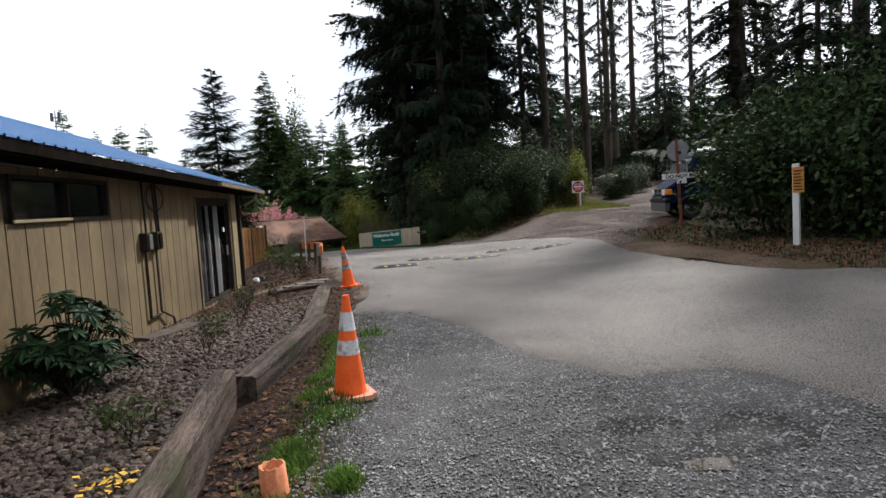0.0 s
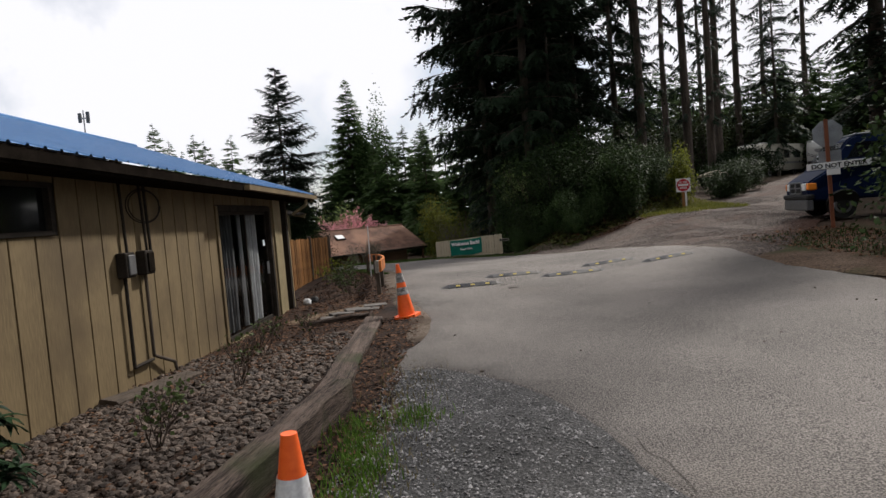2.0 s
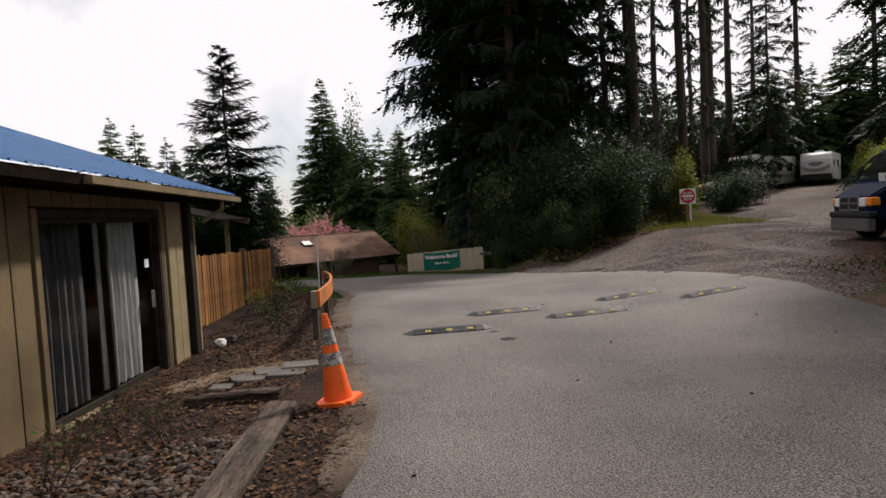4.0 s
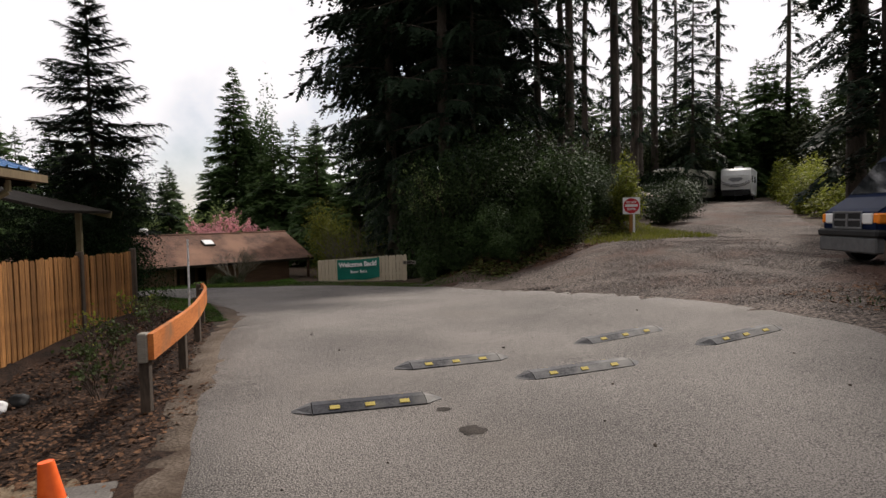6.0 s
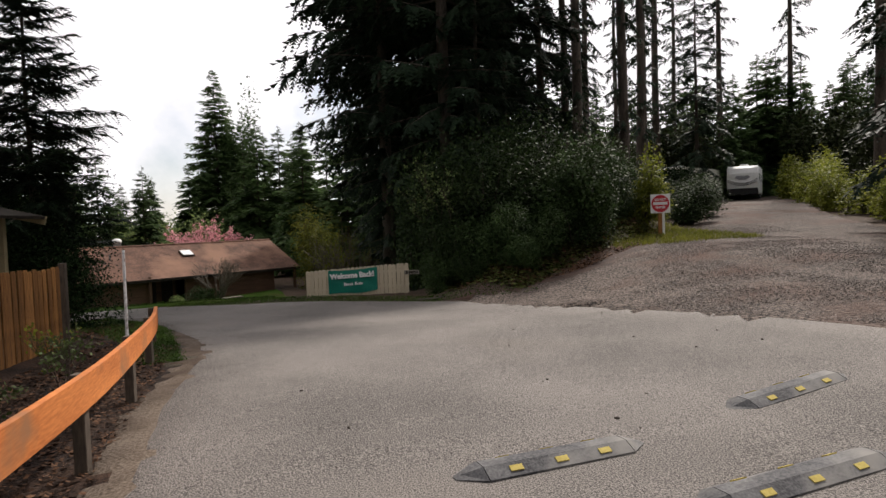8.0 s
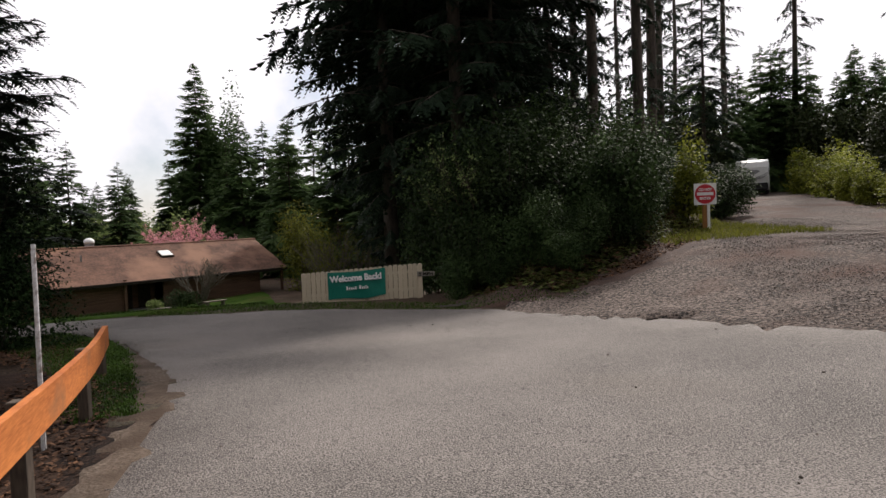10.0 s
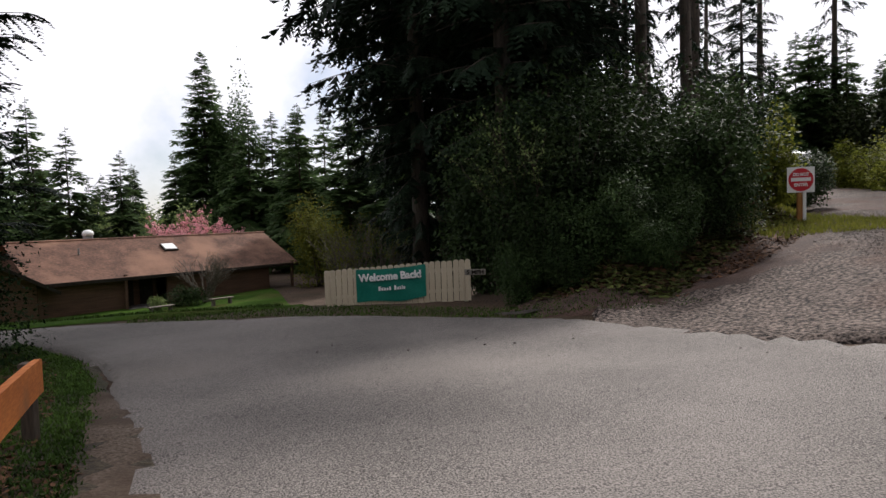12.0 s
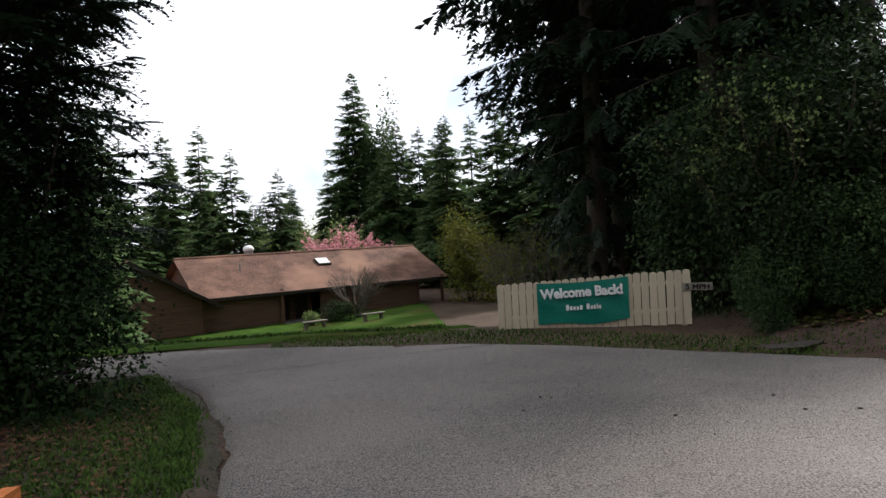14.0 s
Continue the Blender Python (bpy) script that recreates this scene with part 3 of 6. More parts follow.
for x, y, s, a, sz in ((8.6, 28.6, 0.7, 30, 0.66), (5.0, 28.8, 1.2, 70, 1.25), (9.8, 30.8, 0.7, 160, 0.66), (2.6, 28.4, 1.0, 250, 1.15), (7.0, 29.3, 1.0, 280, 1.0)):
    copy_thing(B1, at(x, y, s, a, -0.1, sz))
for x, y, s, a, sz in ((9.4, 28.6, 0.5, 190, 0.42), (5.1, 25.4, 0.6, 110, 0.5), (2.7, 25.0, 0.55, 300, 0.62), (2.1, 24.7, 0.36, 210, 0.4), (2.9, 24.1, 0.36, 250, 0.32), (4.3, 23.7, 0.36, 330, 0.3), (3.7, 24.5, 0.55, 15, 0.6), (5.0, 24.4, 0.5, 75, 0.5), (6.4, 25.2, 0.55, 140, 0.55), (2.6, 25.9, 0.7, 120, 0.9), (14.3, 33.0, 0.9, 45, 0.7), (17.0, 37.5, 1.1, 90, 0.75)):
    copy_thing(B2, at(x, y, s, a, -0.05, sz))
# hedge by the lane with the dark van
H1 = bush(at(9.6, 7.2), 2.4, 2.6, 3.2, 10000, 0.145, 43, M_SALAL, "tall overgrown dark hedge with dry stems below", lumps=16, group="overgrown hedge along the road")
for x, y, s, a, sz in ((9.9, 2.6, 1.0, 80, 1.1), (11.0, -1.8, 1.1, 170, 1.1), (12.0, 5.0, 1.25, 230, 1.5), (12.6, 9.8, 1.0, 310, 1.2), (13.0, -6.5, 1.2, 20, 1.2), (13.6, 0.5, 1.3, 70, 1.6)):
    copy_thing(H1, at(x, y, s, a, -0.1, sz))
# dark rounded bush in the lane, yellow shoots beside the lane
D1 = bush(at(21.6, 47.5), 3.4, 2.4, 2.6, 20000, 0.17, 44, M_SHADELEAF, "dark clipped bush on the gravel road's edge", lumps=12)
Y1 = bush(at(10.6, 28.9), 0.9, 0.9, 2.6, 3500, 0.13, 45, M_YELLOWLEAF, "yellow-green shrub with fresh spring leaves", lumps=9, group="yellow-green spring shrubs")
for x, y, s, a, sz in ((36.5, 54, 2.3, 60, 1.5), (33.5, 49.5, 1.7, 120, 1.2), (30.5, 45.0, 1.7, 10, 1.2), (27.5, 40.0, 1.4, 200, 1.0), (39.5, 59, 2.3, 160, 1.5), (24.5, 35.5, 1.2, 240, 0.8)):
    copy_thing(Y1, at(x, y, s, a, -0.1, sz))
for x, y, s, a, sz in ((22.8, 31.8, 1.5, 0, 0.9), (20.5, 28.2, 1.2, 130, 0.7), (35.2, 51.5, 1.8, 70, 1.2)):
    copy_thing(Y1, at(x, y, s, a, -0.1, sz))
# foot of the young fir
bush(at(-7.3, 21.0), 1.4, 1.3, 2.0, 22000, 0.065, 46, M_SHADELEAF, "dark evergreen shrub at the foot of the young fir", lumps=13, group="dark shrubs below the young fir")
bush(at(-8.5, 20.6), 1.7, 1.3, 2.8, 28000, 0.065, 49, M_SHADELEAF, "tall dark evergreen shrub beside the young fir", lumps=13, group="dark shrubs below the young fir")
bush(at(-8.3, 22.4), 2.0, 1.7, 4.5, 36000, 0.07, 50, M_SHADELEAF, "dark evergreen thicket round the young fir's trunk", lumps=14, group="dark shrubs below the young fir")
# tangled undergrowth before the far wood
U1 = bush(at(24.0, 62.0), 4.2, 3.0, 6.5, 7000, 0.32, 51, M_UNDER, "tall dark tangle of brush and young trees", lumps=18, stems=18, group="dark undergrowth before the far wood", solid=0.3)
for x, y, s, a, sz in ((18.0, 60, 1.0, 40, 0.9), (30.5, 63.5, 1.0, 120, 1.1), (36, 65.5, 1.0, 200, 0.9), (43, 62, 1.1, 280, 1.2), (46, 57, 1.0, 320, 1.0), (41, 50, 0.9, 10, 1.0), (36, 42, 0.8, 70, 0.9), (49, 64, 1.2, 90, 1.2), (13.5, 55, 0.9, 100, 0.9)):
    copy_thing(U1, at(x, y, s, a, -0.2, sz))
# beside the lodge
bush(at(-3.2, 60), 2.6, 2.4, 6.0, 9000, 0.18, 47, M_OLIVE, "yellow flowering shrub beside the lawn", lumps=12, solid=0.3)
bush(at(-18.3, 110), 2.8, 2.8, 24, 15000, 0.55, 58, M_NEEDLE2, "tall leafy green tree beside the lone fir", lumps=26, stems=16, name="broadleaf_tree", solid=0.3)
for k, (x, y, hh) in enumerate(((-28, 74, 7.0), (-24, 78, 7.5), (-21, 76, 6.5), (-32, 70, 6.5), (-18, 80, 7))):
    bush(at(x, y), 2.6, 2.4, hh, 3000, 0.32, 60 + k, M_PALELEAF, "pale green spring tree behind the lodge", lumps=12, stems=12, group="pale spring trees behind the lodge", name="broadleaf_tree", solid=0.2)


def twiggy(m, h, spread, n, seed, label, mat=None, bits=0, size=0.1, name="bare_shrub", r0=0.03, wood=None, cat="shrub"):
    """Bare forking stems, with a few leaves or blossoms when bits is given."""
    rng = random.Random(seed)
    ob = thing(name, m, label, cat)
    V, F, tips = [], [], []

    def grow(p, d, length, r, level):
        q = p + d * length * 0.5 + rand_dir(rng) * (0.06 * length)
        e = p + d * length
        tube(V, F, [p, q, e], r, r * 0.6, 4)
        tips.append(e)
        tips.append(q)
        if level:
            for _ in range(rng.choice((2, 3, 3))):
                nd = (d + rand_dir(rng) * 0.55 + Vector((0, 0, 0.12))).normalized()
                grow(e.lerp(p, rng.uniform(0, 0.4)), nd, length * rng.uniform(0.6, 0.85), r * 0.6, level - 1)

    for _ in range(n):
        a = rng.uniform(0, 6.28)
        d = Vector((math.cos(a) * spread, math.sin(a) * spread, 1)).normalized()
        grow(Vector((rng.uniform(-0.1, 0.1) * h * spread, rng.uniform(-0.1, 0.1) * h * spread, -0.05)), d, h * 0.36, r0, 3)
    raw("branchwork", V, F, wood or M_BARK, ob, smooth=True)
    if bits:
        V2, F2 = [], []
        for _ in range(bits):
            p = rng.choice(tips) + rand_dir(rng) * size
            leaf(V2, F2, p, rand_dir(rng), rand_dir(rng), size, size * 0.4)
        raw("leaves", V2, F2, mat, ob)
    return ob


M_TWIG = material("grey_twigs", (0.06, 0.05, 0.04), (0.17, 0.145, 0.115), scale=3, fine=20, rough=0.9, bump=0.2, vary=0.3)
M_TWIGDARK = material("brown_twigs", (0.03, 0.02, 0.015), (0.09, 0.06, 0.045), scale=3, fine=20, rough=0.9, bump=0.2, vary=0.3)
twiggy(at(-0.9, 36.5), 4.6, 0.5, 20, 71, "grey leafless shrub behind the picket fence", M_OLIVE, 1500, 0.08, r0=0.04, wood=M_TWIG)
twiggy(at(-10.6, 54.2), 4.0, 0.55, 18, 72, "leafless grey shrub in front of the lodge", r0=0.045, wood=M_TWIG)
twiggy(at(-15.5, 70.5), 7.4, 0.6, 10, 73, "pink blossoming cherry tree behind the lodge roof", M_PINK, 6000, 0.14, "cherry_tree", 0.07, cat="tree")
twiggy(at(2.3, 25.9), 4.6, 0.28, 5, 74, "thin sapling with sparse small leaves beside the picket fence", M_PALELEAF, 1100, 0.07, "sapling", 0.018, M_TWIGDARK)
bush(at(-11.6, 53.2), 1.2, 0.9, 1.3, 2500, 0.13, 75, M_SALAL, "dark spreading shrub under the leafless one", lumps=8)
bush(at(-12.6, 51.5), 0.6, 0.6, 0.9, 700, 0.12, 76, M_PALELEAF, "small green plant before the lodge", lumps=5)


# ---------------------------------------------------------------- the tan office
def office():
    WZ = -0.62
    b = thing("office_building", pose(-4.3, 8.9, WZ, 0, 0, 0.8), "tan board-sided office with a blue ribbed metal roof", "building")
    X = -6.4
    y0, y1 = -19.0, 0.33
    win = (-9.92, -7.53, 2.11, 2.54)   # along the wall, height above the base
    door = (-3.32, -0.62, 0.08, 2.28)
    top = 2.68
    bm = bmesh.new()
    # solid backing wall, with the openings left free
    for a, c, lo, hi in ((y0, win[0], 0, top), (win[0], win[1], 0, win[2]), (win[0], win[1], win[3], top), (win[1], door[0], 0, top), (door[0], door[1], door[3], top), (door[0], door[1], -0.1, door[2]), (door[1], y1, 0, top)):
        box(bm, -0.16, a, lo - 0.1 * (lo == 0), -0.02, c, hi, 0)
    box(bm, X, y1 - 0.14, -0.1, -0.16, y1, top, 0)
    box(bm, X, y0, -0.1, X + 0.14, y1 - 0.14, top, 0)
    box(bm, X + 0.14, y0, -0.1, -0.16, y0 + 0.14, top, 0)
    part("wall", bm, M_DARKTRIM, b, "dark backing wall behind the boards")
    # room surfaces reuse the near-black trim: the unlit interior is put into colour
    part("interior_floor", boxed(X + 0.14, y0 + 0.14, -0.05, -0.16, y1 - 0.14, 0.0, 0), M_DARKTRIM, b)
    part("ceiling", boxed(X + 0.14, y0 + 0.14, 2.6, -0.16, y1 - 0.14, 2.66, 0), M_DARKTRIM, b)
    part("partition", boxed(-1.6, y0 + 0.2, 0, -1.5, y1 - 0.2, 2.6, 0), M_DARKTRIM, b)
    # vertical boards with open grooves
    pitch = 0.37
    k = 0
    y = y1 - 0.02
    while y > y0:
        a, c = y - pitch + 0.020, y
        spans = [(-0.08, top)]
        if c > door[0] - 0.10 and a < door[1] + 0.10:
            spans = [(door[3] + 0.12, top)]
            a2, c2 = a, c
            if a < door[0] - 0.10:
                part("siding_board", boxed(-0.02, a, -0.08, 0.0, door[0] - 0.10, top, 0.004), M_SIDING, b)
                a = door[0] - 0.098
            if c > door[1] + 0.10:
                part("siding_board", boxed(-0.02, door[1] + 0.10, -0.08, 0.0, c, top, 0.004), M_SIDING, b)
                c = door[1] + 0.098
        elif c > win[0] and a < win[1]:
            spans = [(-0.08, win[2] - 0.05), (win[3] + 0.05, top)]
        for lo, hi in spans:
            part("siding_board", boxed(-0.02, a, lo, 0.0, c, hi, 0.004), M_SIDING, b)
        y -= pitch
        k += 1
    # end wall boards
    x = -0.05
    while x > X:
        part("siding_board", boxed(x - pitch + 0.014, y1, -0.08, x, y1 + 0.02, 2.55, 0.004), M_SIDING, b)
        x -= pitch
    # trim
    part("corner_board", boxed(0.002, -0.32, -0.05, 0.035, -0.06, 2.62, 0.006), M_TRIM, b, "cream corner board with dirty foot")
    part("corner_board", boxed(0.002, -0.045, -0.05, 0.03, 0.2, 2.62, 0.006), M_TRIM, b, "cream corner board with dirty foot")
    part("corner_post", boxed(-0.04, 0.36, -0.1, 0.09, 0.50, 2.66, 0.008), M_DARKTRIM, b, "dark wooden corner post")
    part("downspout", rod(rod(bmesh.new(), (0.42, 1.02, 2.55), (0.42, 1.02, 2.4), 0.035, 0.035), (0.42, 1.02, 2.4), (0.10, 0.92, 2.2), 0.035, 0.035), M_TRIM, b)
    part("edge_strip", boxed(0.0, 0.66, 0, 0.04, 0.72, 2.3, 0.005), M_TRIM, b, "thin cream strip")
    # window
    w = part("window", boxed(-0.10, win[0] + 0.05, win[2] + 0.05, -0.095, win[1] - 0.05, win[2] + 0.055, 0), M_DARKTRIM, b)
    bm = bmesh.new()
    for q in ((-0.12, win[0], win[2] - 0.05, 0.025, win[1], win[2]), (-0.12, win[0], win[3], 0.025, win[1], win[3] + 0.05), (-0.12, win[0], win[2], 0.025, win[0] + 0.05, win[3]), (-0.12, win[1] - 0.05, win[2], 0.025, win[1], win[3])):
        box(bm, *q, 0.005)
    part("window_frame", bm, M_DARKTRIM, w)
    mid = -8.66
    part("mullion", boxed(-0.09, mid - 0.03, win[2], 0.015, mid + 0.03, win[3], 0.004), M_DARKTRIM, w)
    part("sill", boxed(0.026, win[0] - 0.03, win[2] - 0.045, 0.05, mid - 0.02, win[2] - 0.01, 0.004), M_TRIM, w, "pale metal sill")
    part("pane", boxed(-0.07, win[0] + 0.05, win[2], -0.062, mid - 0.03, win[3], 0), M_DARKGLASS, w)
    part("pane", boxed(-0.05, mid + 0.03, win[2], -0.042, win[1] - 0.05, win[3], 0), M_DARKGLASS, w)
    # sliding door
    d = part("sliding_door", boxed(-0.14, door[0] - 0.02, door[3], 0.03, door[1] + 0.02, door[3] + 0.10, 0.006), M_DARKTRIM, b, "dark framed sliding glass door with drawn curtains")
    part("jamb", boxed(-0.14, door[0] - 0.095, 0, 0.03, door[0], door[3] + 0.10, 0.006), M_SIDING, d)
    part("jamb", boxed(-0.14, door[1], 0, 0.03, door[1] + 0.095, door[3] + 0.10, 0.006), M_DARKTRIM, d)
    part("threshold", boxed(-0.14, door[0], -0.02, 0.10, door[1], 0.055, 0.006), M_TRIM, d, "pale aluminium threshold")
    part("step_board", boxed(0.0, door[0] + 0.9, -0.12, 0.17, door[1] + 0.12, -0.03, 0.01), M_TRIM, d, "pale wooden step board")
    mid = (door[0] + door[1]) / 2
    for a, c, off in ((door[0], mid + 0.03, -0.03), (mid - 0.03, door[1], -0.075)):
        bm = bmesh.new()
        for q in ((off - 0.02, a, 0.06, off + 0.02, c, 0.14), (off - 0.02, a, door[3] - 0.06, off + 0.02, c, door[3]), (off - 0.02, a, 0.14, off + 0.02, a + 0.05, door[3] - 0.06), (off - 0.02, c - 0.05, 0.14, off + 0.02, c, door[3] - 0.06)):
            box(bm, *q, 0.004)
        s = part("sash", bm, M_DARKTRIM, d, "dark sash")
        g = raw("pane", [(off, a + 0.05, 0.14), (off, c - 0.05, 0.14), (off, c - 0.05, door[3] - 0.06), (off, a + 0.05, door[3] - 0.06)], [(0, 1, 2, 3)], M_DOORGLASS, s)
        g.visible_shadow = False
    part("handle", boxed(-0.045, door[1] - 0.20, 1.0, 0.0, door[1] - 0.165, 1.25, 0.008), M_CHROME, d, "metal pull handle")
    part("notice", boxed(-0.060, door[1] - 0.30, 1.58, -0.054, door[1] - 0.18, 1.70, 0), M_NOTICE, d, "small white and blue notice")
    # pleated curtains just inside
    for a, c, mat in ((door[0] + 0.04, mid - 0.28, M_CURTAIN), (mid + 0.03, door[1] - 0.30, M_CURTAIN2)):
        V, F = [], []
        n = 60
        for i in range(n + 1):
            t = i / n
            yy = a + (c - a) * t
            xx = -0.18 - 0.035 * math.sin(t * 38 + 1.3 * math.sin(t * 9)) - 0.01 * math.sin(t * 91)
            V += [(xx * 0.9 - 0.02, yy, 2.3), (xx, yy + 0.02 * math.sin(t * 7), 1.2), (xx - 0.01, yy + 0.03 * math.sin(t * 11), 0.12)]
        for i in range(n):
            for j in range(2):
                F.append((i * 3 + j, i * 3 + j + 1, i * 3 + 4 + j, i * 3 + 3 + j))
        raw("curtain", V, F, mat, d, "pleated hanging curtain", smooth=True)
    # roof: ribbed sheets on a slight slope, dropping a little to the far end
    rise, run, over = 1.5, 3.75, 0.48
    ex0, ex1 = y0 - 0.4, 1.55
    def zt(y, x):
        return 2.84 - 0.019 * (y + 9) + (over - x) * rise / (run + over)
    for side in (0, 1):
        V, F = [], []
        n = int((ex1 - ex0) / 0.2286)
        for i in range(n + 1):
            yb = ex0 + i * 0.2286
            for dy, dz in ((0.0, 0.0), (0.165, 0.0), (0.18, 0.022), (0.208, 0.022), (0.2235, 0.0)):
                y = min(ex1, yb + dy)
                if side == 0:
                    V += [(over, y, zt(y, over) + dz), (-run, y, zt(y, -run) + dz)]
                else:
                    V += [(-run, y, zt(y, -run) + dz), (-2 * run - over, y, zt(y, over) + dz)]
        for i in range(len(V) // 2 - 1):
            F.append((2 * i, 2 * i + 2, 2 * i + 3, 2 * i + 1))
        raw("roof_sheet", V, F, M_BLUEROOF, b, "blue ribbed metal roofing")
    bm = rod(bmesh.new(), (-run, ex0, zt(ex0, -run) + 0.02), (-run, ex1, zt(ex1, -run) + 0.02), 0.05, 0.05, 6)
    part("ridge_cap", bm, M_BLUEROOF, b)
    def beam(name, xa, xb, ya, yb, dz0, dz1, mat, label=""):
        V = []
        for y in (ya, yb):
            for x, dz in ((xa, dz0), (xb, dz0), (xb, dz1), (xa, dz1)):
                V.append((x, y, zt(y, over) + dz))
        raw(name, V, [(0, 1, 2, 3), (7, 6, 5, 4), (0, 4, 5, 1), (1, 5, 6, 2), (2, 6, 7, 3), (3, 7, 4, 0)], mat, b, label)
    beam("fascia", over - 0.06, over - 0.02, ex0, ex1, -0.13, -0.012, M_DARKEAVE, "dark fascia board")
    # shadow below the roof overhang is painted into this board's colour
    beam("soffit", 0.02, over - 0.06, ex0, ex1, -0.16, -0.13, M_DARKEAVE, "soffit coloured near black as the eave's shadow")
    beam("gutter", over - 0.018, over + 0.08, -3.2, ex1 + 0.05, -0.12, -0.035, M_SIDING, "tan gutter")
    V = []
    for x, y in ((over - 0.03, ex1), (-run, ex1), (-2 * run - over, ex1)):
        V += [(x, ex1 - 0.03, zt(ex1, x if x > -run - 0.1 else over) - 0.20), (x, ex1 - 0.03, zt(ex1, x if x > -run - 0.1 else over) - 0.015), (x, ex1 + 0.02, zt(ex1, x if x > -run - 0.1 else over) - 0.20), (x, ex1 + 0.02, zt(ex1, x if x > -run - 0.1 else over) - 0.015)]
    F = []
    for i in (0, 4):
        F += [(i, i + 1, i + 5, i + 4), (i + 2, i + 6, i + 7, i + 3), (i + 1, i + 3, i + 7, i + 5), (i, i + 4, i + 6, i + 2)]
    raw("barge_board", V, F, M_TRIM, b, "cream barge board along the gable")
    # meters, conduits and the coil of cable
    for y, col in ((-6.38, M_DARKTRIM), (-5.92, M_DARKTRIM)):
        mbox = part("meter_box", boxed(0.002, y - 0.11, 1.50, 0.13, y + 0.11, 1.80, 0.012), col, b, "small grey service box")
        part("cover", boxed(0.131, y - 0.07, 1.53, 0.15, y + 0.08, 1.77, 0.01), M_METER if y < -6.1 else M_DARKEAVE, mbox)
    bm = bmesh.new()
    for a, c in (((0.05, -6.40, 1.50), (0.05, -6.40, 0.42)), ((0.05, -6.40, 0.42), (0.05, -5.95, 0.42))):
        rod(bm, a, c, 0.022, 0.022)
    part("conduit", bm, M_DARKTRIM, b)
    bm = bmesh.new()
    for a, c in (((0.05, -5.92, 1.50), (0.05, -5.92, 0.46)), ((0.05, -5.92, 0.46), (0.10, -5.50, 0.28)), ((0.10, -5.50, 0.28), (0.12, -5.42, -0.02))):
        rod(bm, a, c, 0.022, 0.022)
    part("conduit", bm, M_POST, b)
    bm = bmesh.new()
    for a, c in (((0.05, -6.30, 1.8), (0.05, -6.34, 2.75)), ((0.06, -5.84, 1.8), (0.06, -5.90, 2.75)), ((0.08, -5.78, 1.55), (0.07, -5.80, 2.75))):
        rod(bm, a, c, 0.018, 0.018)
    part("cable_riser", bm, M_DARKTRIM, b)
    bm = bmesh.new()
    prev = None
    for i in range(41):
        a = 6.2832 * i / 20
        p = (0.05 + 0.01 * math.sin(a * 0.5), -5.78 + 0.40 * math.cos(a) * (1 + 0.06 * (i > 20)), 2.36 + 0.20 * math.sin(a) * (1 + 0.08 * (i > 20)))
        if prev:
            rod(bm, prev, p, 0.008, 0.008, 5)
        prev = p
    part("cable_coil", bm, M_DARKTRIM, b, "loop of black cable hung on the wall")
    return b


M_DOORGLASS = material("door_glass", (0.5, 0.55, 0.55), (0.55, 0.6, 0.6), rough=0.03, bump=0)
_t = M_DOORGLASS.node_tree
_g, _tr, _fr, _mx = (_t.nodes.new(n) for n in ("ShaderNodeBsdfGlossy", "ShaderNodeBsdfTransparent", "ShaderNodeFresnel", "ShaderNodeMixShader"))
_fr.inputs["IOR"].default_value = 1.22
_g.inputs["Roughness"].default_value, _tr.inputs["Color"].default_value = 0.03, (0.75, 0.78, 0.78, 1)
_t.links.new(_fr.outputs[0], _mx.inputs[0])
_t.links.new(_tr.outputs[0], _mx.inputs[1])
_t.links.new(_g.outputs[0], _mx.inputs[2])
_t.links.new(_mx.outputs[0], _t.nodes["Material Output"].inputs["Surface"])
M_METER = material("meter_grey", (0.07, 0.07, 0.07), (0.14, 0.14, 0.14), scale=6, fine=50, rough=0.5, bump=0.05)
M_NOTICE = material("notice_paper", (0.55, 0.68, 0.75), (0.8, 0.85, 0.88), scale=30, fine=60, rough=0.6, bump=0)
M_CURTAIN = material("dark_curtain", (0.05, 0.05, 0.055), (0.14, 0.14, 0.145), scale=4, fine=30, rough=0.9, bump=0.2, stretch=(1, 1, 0.1))
M_CURTAIN2 = material("grey_curtain", (0.34, 0.34, 0.35), (0.62, 0.62, 0.63), scale=4, fine=30, rough=0.9, bump=0.2, stretch=(1, 1, 0.2))
office()

# antenna on the office roof
p = thing("antenna_mast", pose(-8.8, 9.6, 3.35), "small grey antenna with upright panels on the office roof", "antenna")
part("mast", rod(bmesh.new(), (0, 0, -0.4), (0, 0, 1.0), 0.018, 0.014, 8), M_CHROME, p)
for u, z0, z1 in ((-0.09, 0.72, 0.94), (0.10, 0.70, 0.96)):
    part("panel", boxed(u - 0.035, -0.03, z0, u + 0.035, 0.03, z1, 0.01), M_METER, p, "dull grey antenna panel")
part("bracket", boxed(-0.12, -0.012, 0.80, 0.13, 0.012, 0.83, 0.004), M_CHROME, p)

# porch behind the cedar fence
p = thing("porch", pose(-7.05, 18.9, gz(-7.05, 18.9)), "open porch with a low sloping roof behind the fence", "porch")
zb = gz(-7.05, 18.9)
part("post", boxed(-0.06, -0.06, 0, 0.06, 0.06, 1.72 - zb, 0.008), M_TRIM, p)
part("post", boxed(-0.06, -4.3, 0, 0.06, -4.18, 1.72 - zb, 0.008), M_TRIM, p)
bm = bmesh.new()
